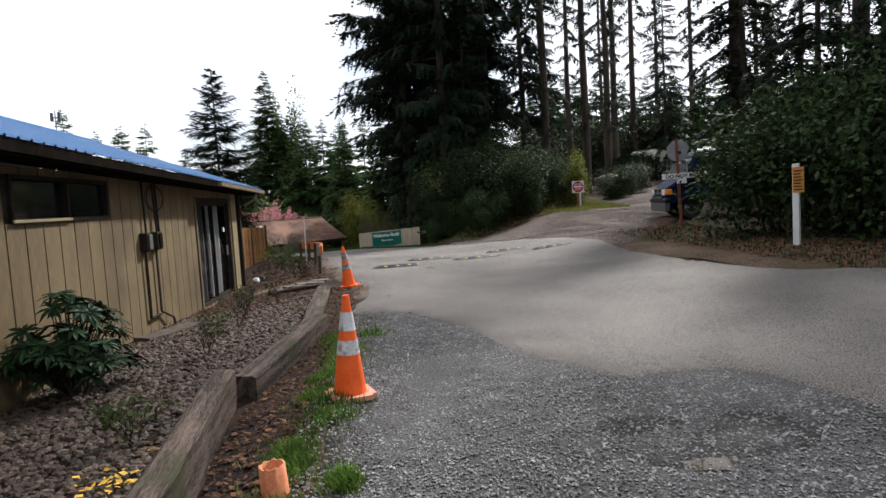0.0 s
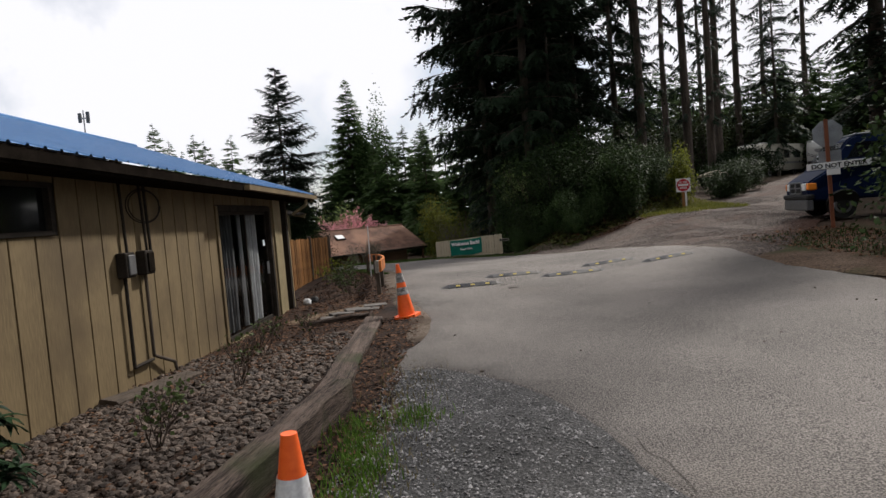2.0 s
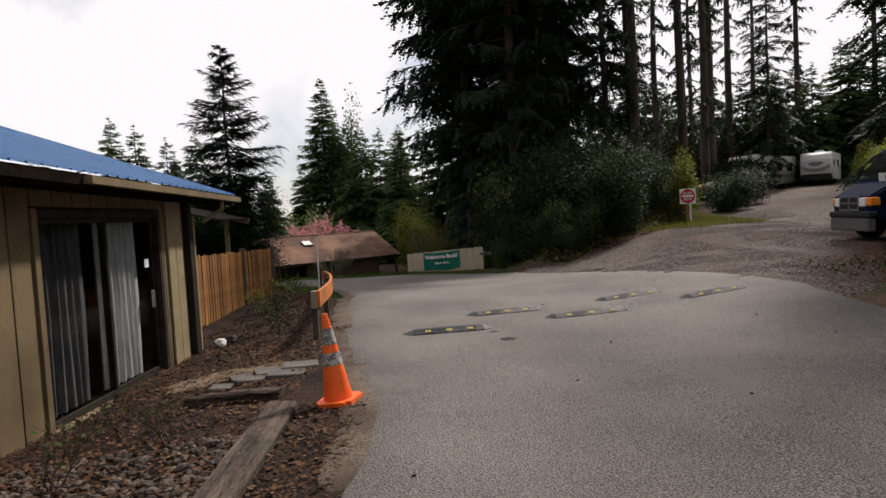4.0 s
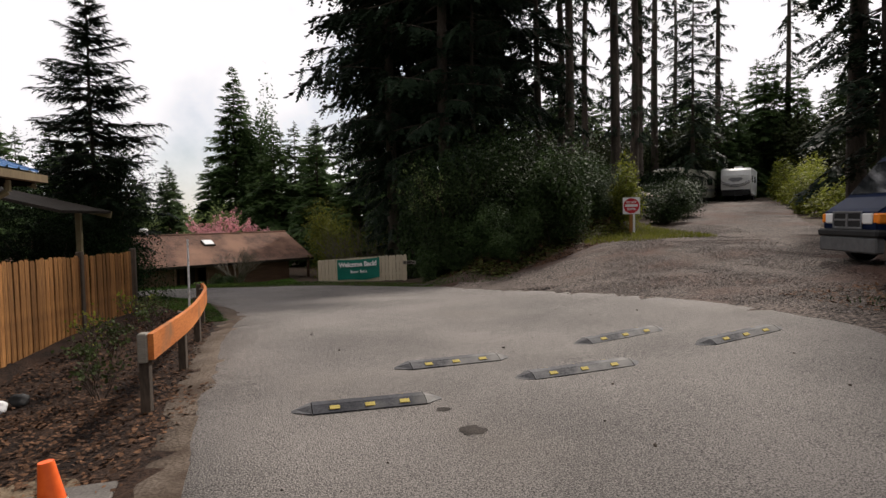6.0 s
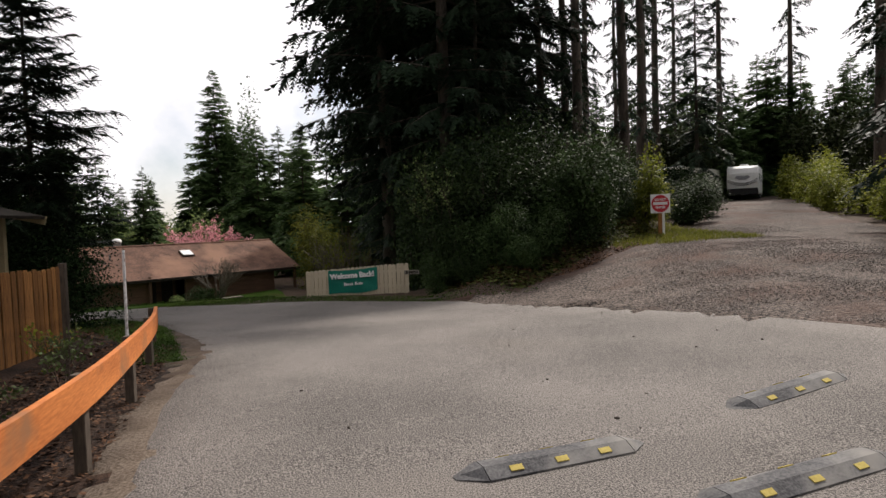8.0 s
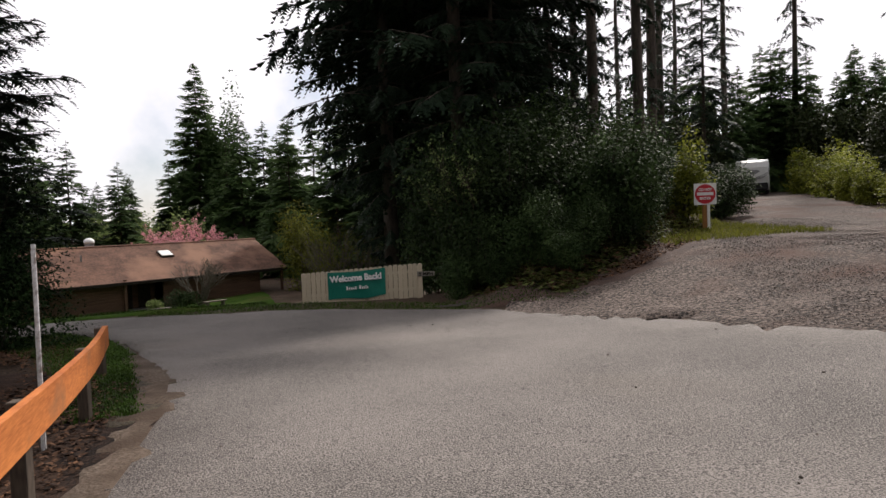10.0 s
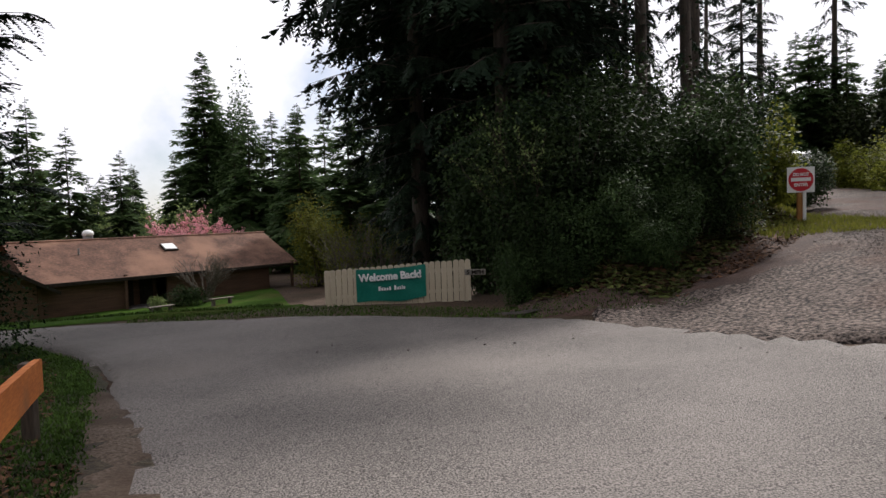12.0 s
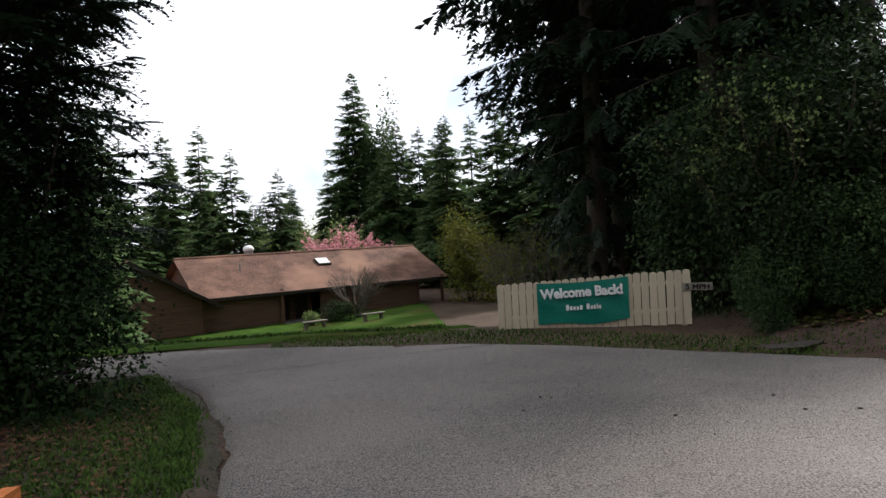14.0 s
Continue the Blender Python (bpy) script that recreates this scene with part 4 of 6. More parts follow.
bmesh.ops.create_cube(bm, size=1, matrix=Matrix.Translation((-2.2, -0.7, 2.36 - zb)) @ Matrix.Rotation(radians(14), 4, "Y") @ Matrix.Diagonal((5.6, 2.6, 0.06, 1)))
part("roof", bm, M_DARKTRIM, p, "dark underside")
bm = bmesh.new()
bmesh.ops.create_cube(bm, size=1, matrix=Matrix.Translation((-2.2, 0.62, 2.30 - zb)) @ Matrix.Rotation(radians(14), 4, "Y") @ Matrix.Diagonal((5.6, 0.05, 0.17, 1)))
part("rafter", bm, M_TRIM, p, "cream end rafter")


# ---------------------------------------------------------------- fences and rail
def picket_mesh(w, h, t, round_top, seed):
    rng = random.Random(seed)
    out = [(-w / 2, 0), (w / 2, 0), (w / 2, h - (w * 0.35 if round_top else 0.0))]
    if round_top:
        for i in range(1, 6):
            a = math.pi * i / 6
            out.append((w / 2 * math.cos(a), h - w * 0.35 + w * 0.35 * math.sin(a)))
    else:
        out[-1] = (w / 2, h - 0.03)
        out += [(w / 2 - 0.025, h), (-w / 2 + 0.025, h)]
    out.append((-w / 2, h - (w * 0.35 if round_top else 0.03)))
    n = len(out)
    V = [(x, -t / 2, z) for x, z in out] + [(x, t / 2, z) for x, z in out]
    F = [tuple(range(n)), tuple(range(2 * n - 1, n - 1, -1))] + [(i, n + i, n + (i + 1) % n, (i + 1) % n) for i in range(n)]
    me = bpy.data.meshes.new("picket")
    me.from_pydata(V, [], F)
    return me


def cedar_fence():
    f = thing("cedar_fence", pose(-5.05, 10.3, 0), "new reddish cedar board fence with dark posts", "fence")
    me = [picket_mesh(0.118, 1.40, 0.018, False, k) for k in range(2)]
    for m_ in me:
        m_.materials.append(M_CEDAR)
    rng = random.Random(9)
    L = 6.35
    n = int(L / 0.142)
    for i in range(n):
        y = 0.07 + i * 0.142
        ob = new("board", me[i % 2])
        ob.parent = f
        zz = 0.97 - 0.16 * (y / L) - 1.40 + rng.uniform(-0.02, 0.02)
        ob.matrix_local = pose(rng.uniform(-0.008, 0.008), y, zz, 0, rng.uniform(-0.8, 0.8), 90 + rng.uniform(-3, 3))
    for y in (1.05, 3.9, 6.36):
        z = 1.04 - 0.16 * y / L
        part("post", boxed(-0.05, y - 0.05, -0.75, 0.05, y + 0.05, z, 0.008), M_POST, f, "dark square post")
    for h in (0.55, -0.2):
        bm = bmesh.new()
        rod(bm, (-0.06, 0, h), (-0.06, L, h - 0.16), 0.035, 0.035, 4)
        part("rail", bm, M_POST, f)


def cream_fence():
    a, c = Vector((1.20, 26.02, 0)), Vector((-2.08, 26.92, 0))
    d = c - a
    L = d.length
    yaw = math.degrees(math.atan2(d.y, d.x))
    f = thing("picket_fence", pose(a.x, a.y, 0, 0, 0, yaw), "cream painted picket fence panel with rounded tops", "fence")
    me = picket_mesh(0.122, 0.98, 0.02, True, 1)
    me.materials.append(M_CREAMFENCE)
    n = 25
    rng = random.Random(3)
    for i in range(n):
        x = (i + 0.5) * L / n
        ob = new("picket", me)
        ob.parent = f
        z0 = -0.87 - 0.14 * (x / L)
        ob.matrix_local = pose(x, 0, z0 + rng.uniform(-0.01, 0.01), 0, rng.uniform(-0.5, 0.5), 0) @ Matrix.Diagonal((1, 1, 0.96 - 0.07 * x / L, 1))
    for h in (0.25, 0.72):
        bm = bmesh.new()
        rod(bm, (0, -0.035, -0.87 + h), (L, -0.035, -1.03 + h), 0.04, 0.04, 4)
        part("rail", bm, M_CREAMFENCE, f)
    for x in (0.12, L * 0.5, L - 0.12):
        z0 = -0.87 - 0.14 * (x / L)
        part("post", boxed(x - 0.045, -0.13, z0 - 0.15, x + 0.045, -0.045, z0 + 0.85, 0.005), M_CREAMFENCE, f)
    # the banner hangs on the front, which faces back along the walk
    bn = thing("banner", pose(a.x, a.y, 0, 0, 0, yaw), "green vinyl banner tied to the picket fence", "banner")
    x0, x1 = 1.02, 2.64
    V, F = [], []
    nx, nz = 40, 16
    def top(x):
        return 0.03 - 0.20 * (x / L) - 0.035 * math.sin(math.pi * (x - x0) / (x1 - x0))
    for j in range(nz + 1):
        for i in range(nx + 1):
            x = x0 + (x1 - x0) * i / nx
            s = j / nz
            hgt = 0.745 + 0.02 * math.sin(5 * x)
            V.append((x, 0.028 + 0.012 * (1 + noise.noise((x * 2.2, s * 1.5, 1.0))) + 0.008 * (1 + math.sin(9 * (x + s))) * (1 - abs(2 * s - 1)), top(x) - s * hgt))
    for j in range(nz):
        for i in range(nx):
            k = j * (nx + 1) + i
            F.append((k, k + nx + 1, k + nx + 2, k + 1))
    raw("cloth", V, F, M_BANNER, bn, smooth=True)
    tilt = math.degrees(math.atan2(-0.20, L))
    words(bn, "Welcome Back!", 0.235, M_WHITE, (1.83, 0.092, -0.36), 180, -tilt, width=1.46, heavy=0.024)
    for k, (u, w, hh) in enumerate(((-0.29, 0.05, 0.10), (-0.225, 0.045, 0.07), (-0.165, 0.045, 0.06), (-0.105, 0.045, 0.06), (-0.045, 0.04, 0.08), (0.075, 0.05, 0.10), (0.14, 0.04, 0.06), (0.19, 0.03, 0.07), (0.235, 0.02, 0.09), (0.28, 0.04, 0.06))):
        zz = -0.60 + 0.06 * u
        part("mark", boxed(1.80 - u - w / 2, 0.076, zz, 1.80 - u + w / 2, 0.080, zz + hh, 0), M_WHITE, bn, "white lettering stroke")
    # speed board on the end post
    sp = thing("speed_board", pose(a.x, a.y, 0, 0, 0, yaw), "weathered wooden board lettered 5 MPH", "sign")
    part("board", boxed(-0.34, 0.014, -0.30, 0.14, 0.036, -0.17, 0.004), M_GREYBOARD, sp)
    words(sp, "5 MPH", 0.12, M_DARKTRIM, (-0.10, 0.040, -0.275), 180, 0, width=0.38)


def words(parent, text, size, mat, at_, yaw, tilt=0.0, width=None, heavy=0.016):
    cu = bpy.data.curves.new("lettering", "FONT")
    cu.body, cu.size, cu.align_x, cu.extrude = text, size, "CENTER", 0.002
    cu.materials.append(mat)
    cu.bevel_depth, cu.offset = 0.02 * size, heavy * size
    ob = new("lettering", cu)
    ob.parent = parent
    sx = 1.0
    if width:
        bpy.context.view_layer.update()
        sx = width / max(0.01, ob.dimensions.x)
    ob.matrix_local = pose(*at_, 90, 0, yaw) @ Matrix.Rotation(radians(tilt), 4, "Z") @ Matrix.Diagonal((sx, 1, 1, 1))
    return ob


cedar_fence()
cream_fence()


def guard_rail():
    line = smooth_line([(-2.10, 8.60), (-2.30, 10.50), (-2.68, 12.6), (-3.16, 14.75), (-3.74, 16.8)], 8, closed=False)
    r = thing("guard_rail", pose(-2.10, 8.60, 0), "orange wooden guard rail on short dark posts", "rail")
    n = len(line)
    def zt(i):
        return 0.43 - 0.33 * (i / (n - 1)) ** 1.4
    V, F = [], []
    for i, p in enumerate(line):
        d = (line[min(i + 1, n - 1)] - line[max(i - 1, 0)]).normalized()
        s = Vector((d.y, -d.x))
        for off, dz in ((0.0, 0.0), (0.05, 0.0), (0.05, -0.235), (0.0, -0.235)):
            q = p + s * off
            V.append((q.x + 2.10, q.y - 8.60, zt(i) + dz))
    for i in range(n - 1):
        for j in range(4):
            F.append((4 * i + j, 4 * i + (j + 1) % 4, 4 * i + 4 + (j + 1) % 4, 4 * i + 4 + j))
    F += [(3, 2, 1, 0), (4 * n - 4, 4 * n - 3, 4 * n - 2, 4 * n - 1)]
    raw("plank", V, F, M_ORANGE, r, "long orange plank")
    part("end_block", boxed(-0.088, -0.02, 0.17, -0.004, 0.10, 0.435, 0.01), M_GREYBOARD, r, "grey weathered block behind the plank's end")
    for i in (0, 8, 16, 24, 32):
        p = line[min(i, n - 1)]
        x, y = p.x + 2.10, p.y - 8.60
        part("post", boxed(x - 0.09, y - 0.045 + 0.06 * (i == 0), gz(p.x, p.y) - 0.1, x - 0.004, y + 0.045 + 0.06 * (i == 0), zt(min(i, n - 1)) - (0.02 if i else 0.0), 0.006), M_POST, r)


guard_rail()
x, y = -3.21, 13.96
p = thing("marker_pole", pose(x, y, gz(x, y)), "thin pale metal marker pole behind the guard rail", "pole")
part("pole", rod(bmesh.new(), (0, 0, -0.1), (0.01, 0.02, 1.55), 0.018, 0.016), M_BAND, p)


# ---------------------------------------------------------------- cones and bumps
def cone(m, bands, label, h=0.84):
    c = thing("traffic_cone", m, label, "traffic cone", "traffic cones along the bed")
    bm = bmesh.new()
    q = 0.185
    bmesh.ops.create_cube(bm, size=1, matrix=Matrix.Translation((0, 0, 0.02)) @ Matrix.Diagonal((2 * q, 2 * q, 0.04, 1)))
    bmesh.ops.bevel(bm, geom=[e for e in bm.edges if abs(e.verts[0].co.z - e.verts[1].co.z) > 0.01], offset=0.05, segments=3, affect="EDGES")
    part("base", bm, M_CONEBASE if bands == M_BAND else M_CONE, c)
    def ring(name, z0, z1, mat, grow=0.0, label=""):
        n = 28
        V, F = [], []
        for z in (z0, z1):
            r = 0.135 + (0.026 - 0.135) * (z - 0.04) / (h - 0.04) + grow
            V += [(r * math.cos(6.2832 * i / n), r * math.sin(6.2832 * i / n), z) for i in range(n)]
        F = [(i, (i + 1) % n, n + (i + 1) % n, n + i) for i in range(n)]
        return raw(name, V, F, mat, c, label, smooth=True)
    ring("body", 0.04, h, M_CONE)
    raw("tip", [(0.026 * math.cos(6.2832 * i / 12), 0.026 * math.sin(6.2832 * i / 12), h) for i in range(12)], [tuple(range(12))], M_CONE, c)
    ring("collar", h * 0.66, h * 0.84, bands, 0.004, "reflective collar")
    ring("collar", h * 0.43, h * 0.57, bands, 0.004, "reflective collar")
    return c


cone(at(-0.62, -2.86, dz=0.0) @ pose(0, 0, 0, 1, 1, 20), M_BAND, "orange traffic cone with two white bands, in grass")
cone(at(-1.15, 5.0, dz=0.01) @ pose(0, 0, 0, 1, -6, -14), M_BANDOLD, "orange traffic cone with scuffed grey bands beside the bed")
x, y = -0.95, -4.42
st = thing("pipe_stub", at(x, y) @ pose(0, 0, 0, 2, -3, 0), "short open orange clay pipe standing in the ground", "pipe")
bm = bmesh.new()
n = 24
V = []
for r, z in ((0.082, -0.1), (0.075, 0.20), (0.064, 0.20), (0.066, 0.0)):
    V += [(r * math.cos(6.2832 * i / n), r * math.sin(6.2832 * i / n), z + (0.006 * math.sin(i * 2.3) if z == 0.20 else 0)) for i in range(n)]
raw("pipe", V, [(k * n + i, k * n + (i + 1) % n, (k + 1) * n + (i + 1) % n, (k + 1) * n + i) for k in range(3) for i in range(n)], material("clay", (0.42, 0.13, 0.05), (0.62, 0.24, 0.11), scale=6, fine=40, rough=0.8, bump=0.3, depth=0.004), st, smooth=True)


def speed_bump(x0, y0, x1, y1, rubber):
    """A rubber bump: three-sided ridge with raised yellow pads and faceted end caps."""
    d = Vector((x1 - x0, y1 - y0))
    L = d.length
    b = thing("speed_bump", pose((x0 + x1) / 2, (y0 + y1) / 2, gz((x0 + x1) / 2, (y0 + y1) / 2) + 0.036, 0, -math.degrees(math.atan2(gz(x1, y1) - gz(x0, y0), L)), math.degrees(math.atan2(d.y, d.x))), "worn grey rubber speed bump with yellow reflector pads", "speed bump", "rubber speed bumps across the road")
    w, h, e = 0.145, 0.06, 0.17
    prof = ((-w, 0.0), (-w, 0.012), (-0.05, h), (0.05, h), (w, 0.012), (w, 0.0))
    hl = L / 2 - e
    V = [(s * hl, y, z) for s in (-1, 1) for y, z in prof]
    n = len(prof)
    F = [(i, i + 1, n + i + 1, n + i) for i in range(n - 1)] + [tuple(range(n)), tuple(range(2 * n - 1, n - 1, -1))]
    raw("body", V, F, rubber, b)
    for s in (-1, 1):
        q = s * hl + s * 0.006
        V = [(q, y, z) for y, z in prof] + [(s * (L / 2), -0.03, 0.004), (s * (L / 2), 0.03, 0.004), (s * (L / 2 - 0.04), 0.0, 0.018)]
        F = [(0, 1, 6), (1, 2, 8, 6), (2, 3, 8), (3, 4, 7, 8), (4, 5, 7), (6, 8, 7), (0, 1, 2, 3, 4, 5)]
        raw("end_cap", V, F, M_RUBBER, b)
    for k in (-0.5, 0.0, 0.5):
        for sg in (-1, 1):
            bm = bmesh.new()
            ang = math.atan2(h - 0.012, w - 0.05)
            bmesh.ops.create_cube(bm, size=1, matrix=Matrix.Translation((k * 2 * hl * 0.62, sg * 0.098, 0.038)) @ Matrix.Rotation(-sg * ang, 4, "X") @ Matrix.Diagonal((0.085, 0.042, 0.01, 1)))
            part("reflector_pad", bm, M_YELLOW, b, "yellow reflector pad")
    return b


M_DARKRUBBER = material("dark_rubber", (0.014, 0.015, 0.019), (0.06, 0.06, 0.066), scale=5, fine=60, rough=0.8, bump=0.3, depth=0.004, stain=((0.13, 0.125, 0.115), 3, 0.55, 0.76), spec=0.2)
speed_bump(-0.80, 8.12, 0.50, 8.32, M_DARKRUBBER)
for q in ((0.12, 9.52, 1.45, 9.86), (1.30, 8.88, 2.78, 9.28), (2.42, 10.40, 3.83, 10.92), (3.67, 9.72, 5.0, 10.12)):
    speed_bump(*q, M_RUBBER)


# ---------------------------------------------------------------- bed timbers, slabs, stones
def timber(x0, y0, x1, y1, w, h, top, seed, label, mat=None):
    rng = random.Random(seed)
    d = Vector((x1 - x0, y1 - y0, 0))
    L = d.length
    g0, g1 = gz(x0, y0) + top, gz(x1, y1) + top
    ob = thing("timber", pose(x0, y0, g0, 0, -math.degrees(math.atan2(g1 - g0, L)), math.degrees(math.atan2(d.y, d.x))), label, "timber", "weathered timbers edging the bed")
    n = 40
    V = []
    for i in range(n + 1):
        x = L * i / n + (rng.uniform(-0.03, 0.03) if i in (0, n) else 0)
        for y, z in ((-w / 2, -h), (-w / 2, -0.02), (-w / 2 + 0.025, 0), (-0.01, 0.0), (0.0, -0.012), (0.01, 0.0), (w / 2 - 0.025, 0), (w / 2, -0.02), (w / 2, -h)):
            k = 1.0 if z > -0.1 else 0.4
            V.append((x, y + 0.014 * noise.noise((x * 3, y * 9, seed)) + 0.02 * noise.noise((x * 0.9, 3, seed)), z + k * (0.014 * noise.noise((x * 4.5, y * 14, seed + 5)) + 0.022 * noise.noise((x * 1.1, y * 3, seed + 9)))))
    m = 9
    F = [(i * m + j, i * m + j + 1, (i + 1) * m + j + 1, (i + 1) * m + j) for i in range(n) for j in range(m - 1)] + [tuple(range(m - 1, -1, -1)), tuple(range(n * m, n * m + m))]
    raw("beam", V, F, mat or M_TIMBER2, ob, smooth=False)
    return ob


M_TIMBER2 = material("grey_timber", (0.012, 0.008, 0.006), (0.145, 0.108, 0.087), scale=2.2, fine=30, rough=0.9, bump=1.0, depth=0.02, stretch=(0.35, 6, 6), spread=(0.41, 0.60), stain=((0.035, 0.04, 0.016), 1.2, 0.54, 0.72), spec=0.2)
timber(-1.38, -5.9, -1.71, -2.55, 0.19, 0.42, 0.34, 1, "grey weathered timber edging the stony bed")
timber(-1.58, -2.45, -1.25, 0.55, 0.22, 0.40, 0.24, 2, "split mossy timber edging the stony bed")
timber(-1.41, 0.75, -1.66, 4.9, 0.29, 0.16, 0.09, 3, "flat grey timber plank at the bed's far end")
timber(-1.80, 5.40, -2.95, 5.82, 0.17, 0.2, 0.10, 4, "short dark timber lying across the bed")
timber(-3.62, 2.85, -4.03, 1.72, 0.30, 0.12, 0.09, 5, "flat dark plank lying at the foot of the wall", M_POST)

M_SLAB = material("concrete_slab", (0.055, 0.048, 0.042), (0.15, 0.135, 0.12), scale=3, fine=50, rough=0.9, bump=0.4, depth=0.006, vary=0.3)
for k, (x, y, w, l, a) in enumerate(((-1.93, 6.74, 0.42, 0.36, 12), (-2.02, 6.40, 0.42, 0.30, 6), (-2.33, 6.70, 0.30, 0.28, 24), (-2.42, 6.40, 0.32, 0.26, 10), (-2.62, 6.62, 0.26, 0.26, 30), (-2.74, 6.28, 0.24, 0.2, 5))):
    sl = thing("paving_slab", pose(x, y, gz(x, y) + 0.03, 2 * (k % 3 - 1), 1.5 * (k % 2), a), "grey concrete paving slab set in the mulch", "slab", "paving slabs before the sliding door")
    part("slab", boxed(-w / 2, -l / 2, -0.05, w / 2, l / 2, 0.02, 0.01), M_SLAB, sl)


def stones(name, area, n, r0, r1, mat, seed, label, zoff=0.0, chip=False):
    rng = random.Random(seed)
    V, F = [], []
    t = (1 + 5 ** 0.5) / 2
    ico = [Vector(v).normalized() for v in ((-1, t, 0), (1, t, 0), (-1, -t, 0), (1, -t, 0), (0, -1, t), (0, 1, t), (0, -1, -t), (0, 1, -t), (t, 0, -1), (t, 0, 1), (-t, 0, -1), (-t, 0, 1))]
    tri = ((0, 11, 5), (0, 5, 1), (0, 1, 7), (0, 7, 10), (0, 10, 11), (1, 5, 9), (5, 11, 4), (11, 10, 2), (10, 7, 6), (7, 1, 8), (3, 9, 4), (3, 4, 2), (3, 2, 6), (3, 6, 8), (3, 8, 9), (4, 9, 5), (2, 4, 11), (6, 2, 10), (8, 6, 7), (9, 8, 1))
    if chip:
        ico = [Vector(v) for v in ((1, 0, 0.1), (0.1, 1, 0), (-1, 0.1, -0.1), (0, -1, 0.1), (0.25, 0.2, 0.9), (0, 0, -0.9))]
        tri = ((0, 1, 4), (1, 2, 4), (2, 3, 4), (3, 0, 4), (1, 0, 5), (2, 1, 5), (3, 2, 5), (0, 3, 5))
    for _ in range(n):
        x, y = area(rng)
        r = rng.uniform(r0, r1)
        e = Euler((rng.uniform(-0.4, 0.4), rng.uniform(-0.4, 0.4), rng.uniform(0, 6.28))).to_matrix()
        sx, sy, szz = r * rng.uniform(0.8, 1.4), r * rng.uniform(0.7, 1.0), r * rng.uniform(0.45, 0.75)
        c = Vector((x, y, gz(x, y) + zoff + szz * 0.35))
        k = len(V)
        V += [c + e @ Vector((v.x * sx, v.y * sy, v.z * szz)) for v in ico]
        F += [(k + a, k + b, k + d) for a, b, d in tri]
    ob = raw(name, V, F, mat, smooth=(r0 > 0.02))
    return tagged(ob, label, "stones", kind="stuff")


def bed(rng):
    while True:
        y = -6.2 + 10.5 * rng.random() ** 1.25
        x = rng.uniform(-4.5, -1.68)
        if y < 2.5 or rng.random() < 0.5:
            return x, y


def lot(rng):
    edge = ((-6.5, 6.0), (-4.6, 3.4), (-3.7, 3.0), (-2.8, 2.55), (-2.7, 1.9), (-2.4, 1.5), (-1.95, 1.2), (-1.4, 0.94), (-0.7, 0.79), (0, 0.61), (0.6, 0.36), (1.2, -0.05), (1.7, -0.6))
    while True:
        y = -6.5 + 8.2 * rng.random() ** 1.5
        k = max(i for i in range(len(edge) - 1) if edge[i][0] <= y)
        (y0, x0), (y1, x1) = edge[k:k + 2]
        x = rng.uniform(-0.95, 4.5)
        if x < x0 + (x1 - x0) * (y - y0) / (y1 - y0) + rng.gauss(0.03, 0.05):
            return x, y


def lane(rng):
    while True:
        s = 1.5 * rng.random() ** 1.3
        x, y = 4.6 + 5.5 * s + rng.uniform(-2.2, 2.4), 10.5 + 12.5 * s + rng.uniform(-1.5, 1.5)
        if x > 5.5 - 0.31 * (y - 12.6):
            return x, y


stones("pebbles", bed, 13000, 0.02, 0.05, M_STONE, 81, "rounded brown river pebbles covering the bed", 0.012)
M_CHIP = material("stone_chips", (0.02, 0.019, 0.019), (0.27, 0.26, 0.255), scale=6, fine=60, rough=0.75, bump=0.1, vary=0.9)
stones("gravel_chips", lot, 34000, 0.006, 0.016, M_CHIP, 82, "loose grey crushed gravel", 0.014, True)
M_CHIP2 = material("lane_chips", (0.05, 0.04, 0.034), (0.33, 0.28, 0.25), scale=6, fine=60, rough=0.9, bump=0.1, vary=0.6)
stones("lane_stones", lane, 26000, 0.008, 0.022, M_CHIP2, 83, "loose brown gravel on the climbing road", 0.025, True)
stones("road_pebbles", lambda r: (r.uniform(-2, 5), r.uniform(1, 22)), 80, 0.006, 0.02, M_BARK, 84, "scattered dark pebbles and cone scales on the asphalt", 0.036)


def blades(name, area, n, h0, h1, mat, seed, label, w=0.006):
    rng = random.Random(seed)
    V, F = [], []
    for _ in range(n):
        x, y = area(rng)
        z = gz(x, y) + 0.005
        h = rng.uniform(h0, h1)
        a = rng.uniform(0, 6.28)
        d = Vector((math.cos(a), math.sin(a), 0))
        s = Vector((-d.y, d.x, 0)) * w
        p = Vector((x, y, z))
        q = p + d * (0.18 * h) + Vector((0, 0, 0.6 * h))
        e = p + d * (0.55 * h) + Vector((0, 0, h))
        k = len(V)
        V += [p - s, p + s, q + s * 0.7, q - s * 0.7, e]
        F += [(k, k + 1, k + 2, k + 3), (k + 3, k + 2, k + 4)]
    return tagged(raw(name, V, F, mat), label, "grass", kind="stuff")


def gauss(cx, cy, sx, sy):
    return lambda r: (r.gauss(cx, sx), r.gauss(cy, sy))


def tufts(r):
    k = int(16 * r.random() ** 1.9)
    q = random.Random(k)
    cx, cy, sp = q.uniform(-1.05, -0.55), -5.2 + 0.36 * k + q.uniform(-0.15, 0.15), q.uniform(0.05, 0.14)
    return r.gauss(cx, sp), r.gauss(cy, sp * 1.3)


blades("grass", tufts, 7500, 0.025, 0.10, M_GRASSLIT, 91, "low patchy tufts of green grass along the bed's edge", 0.005)
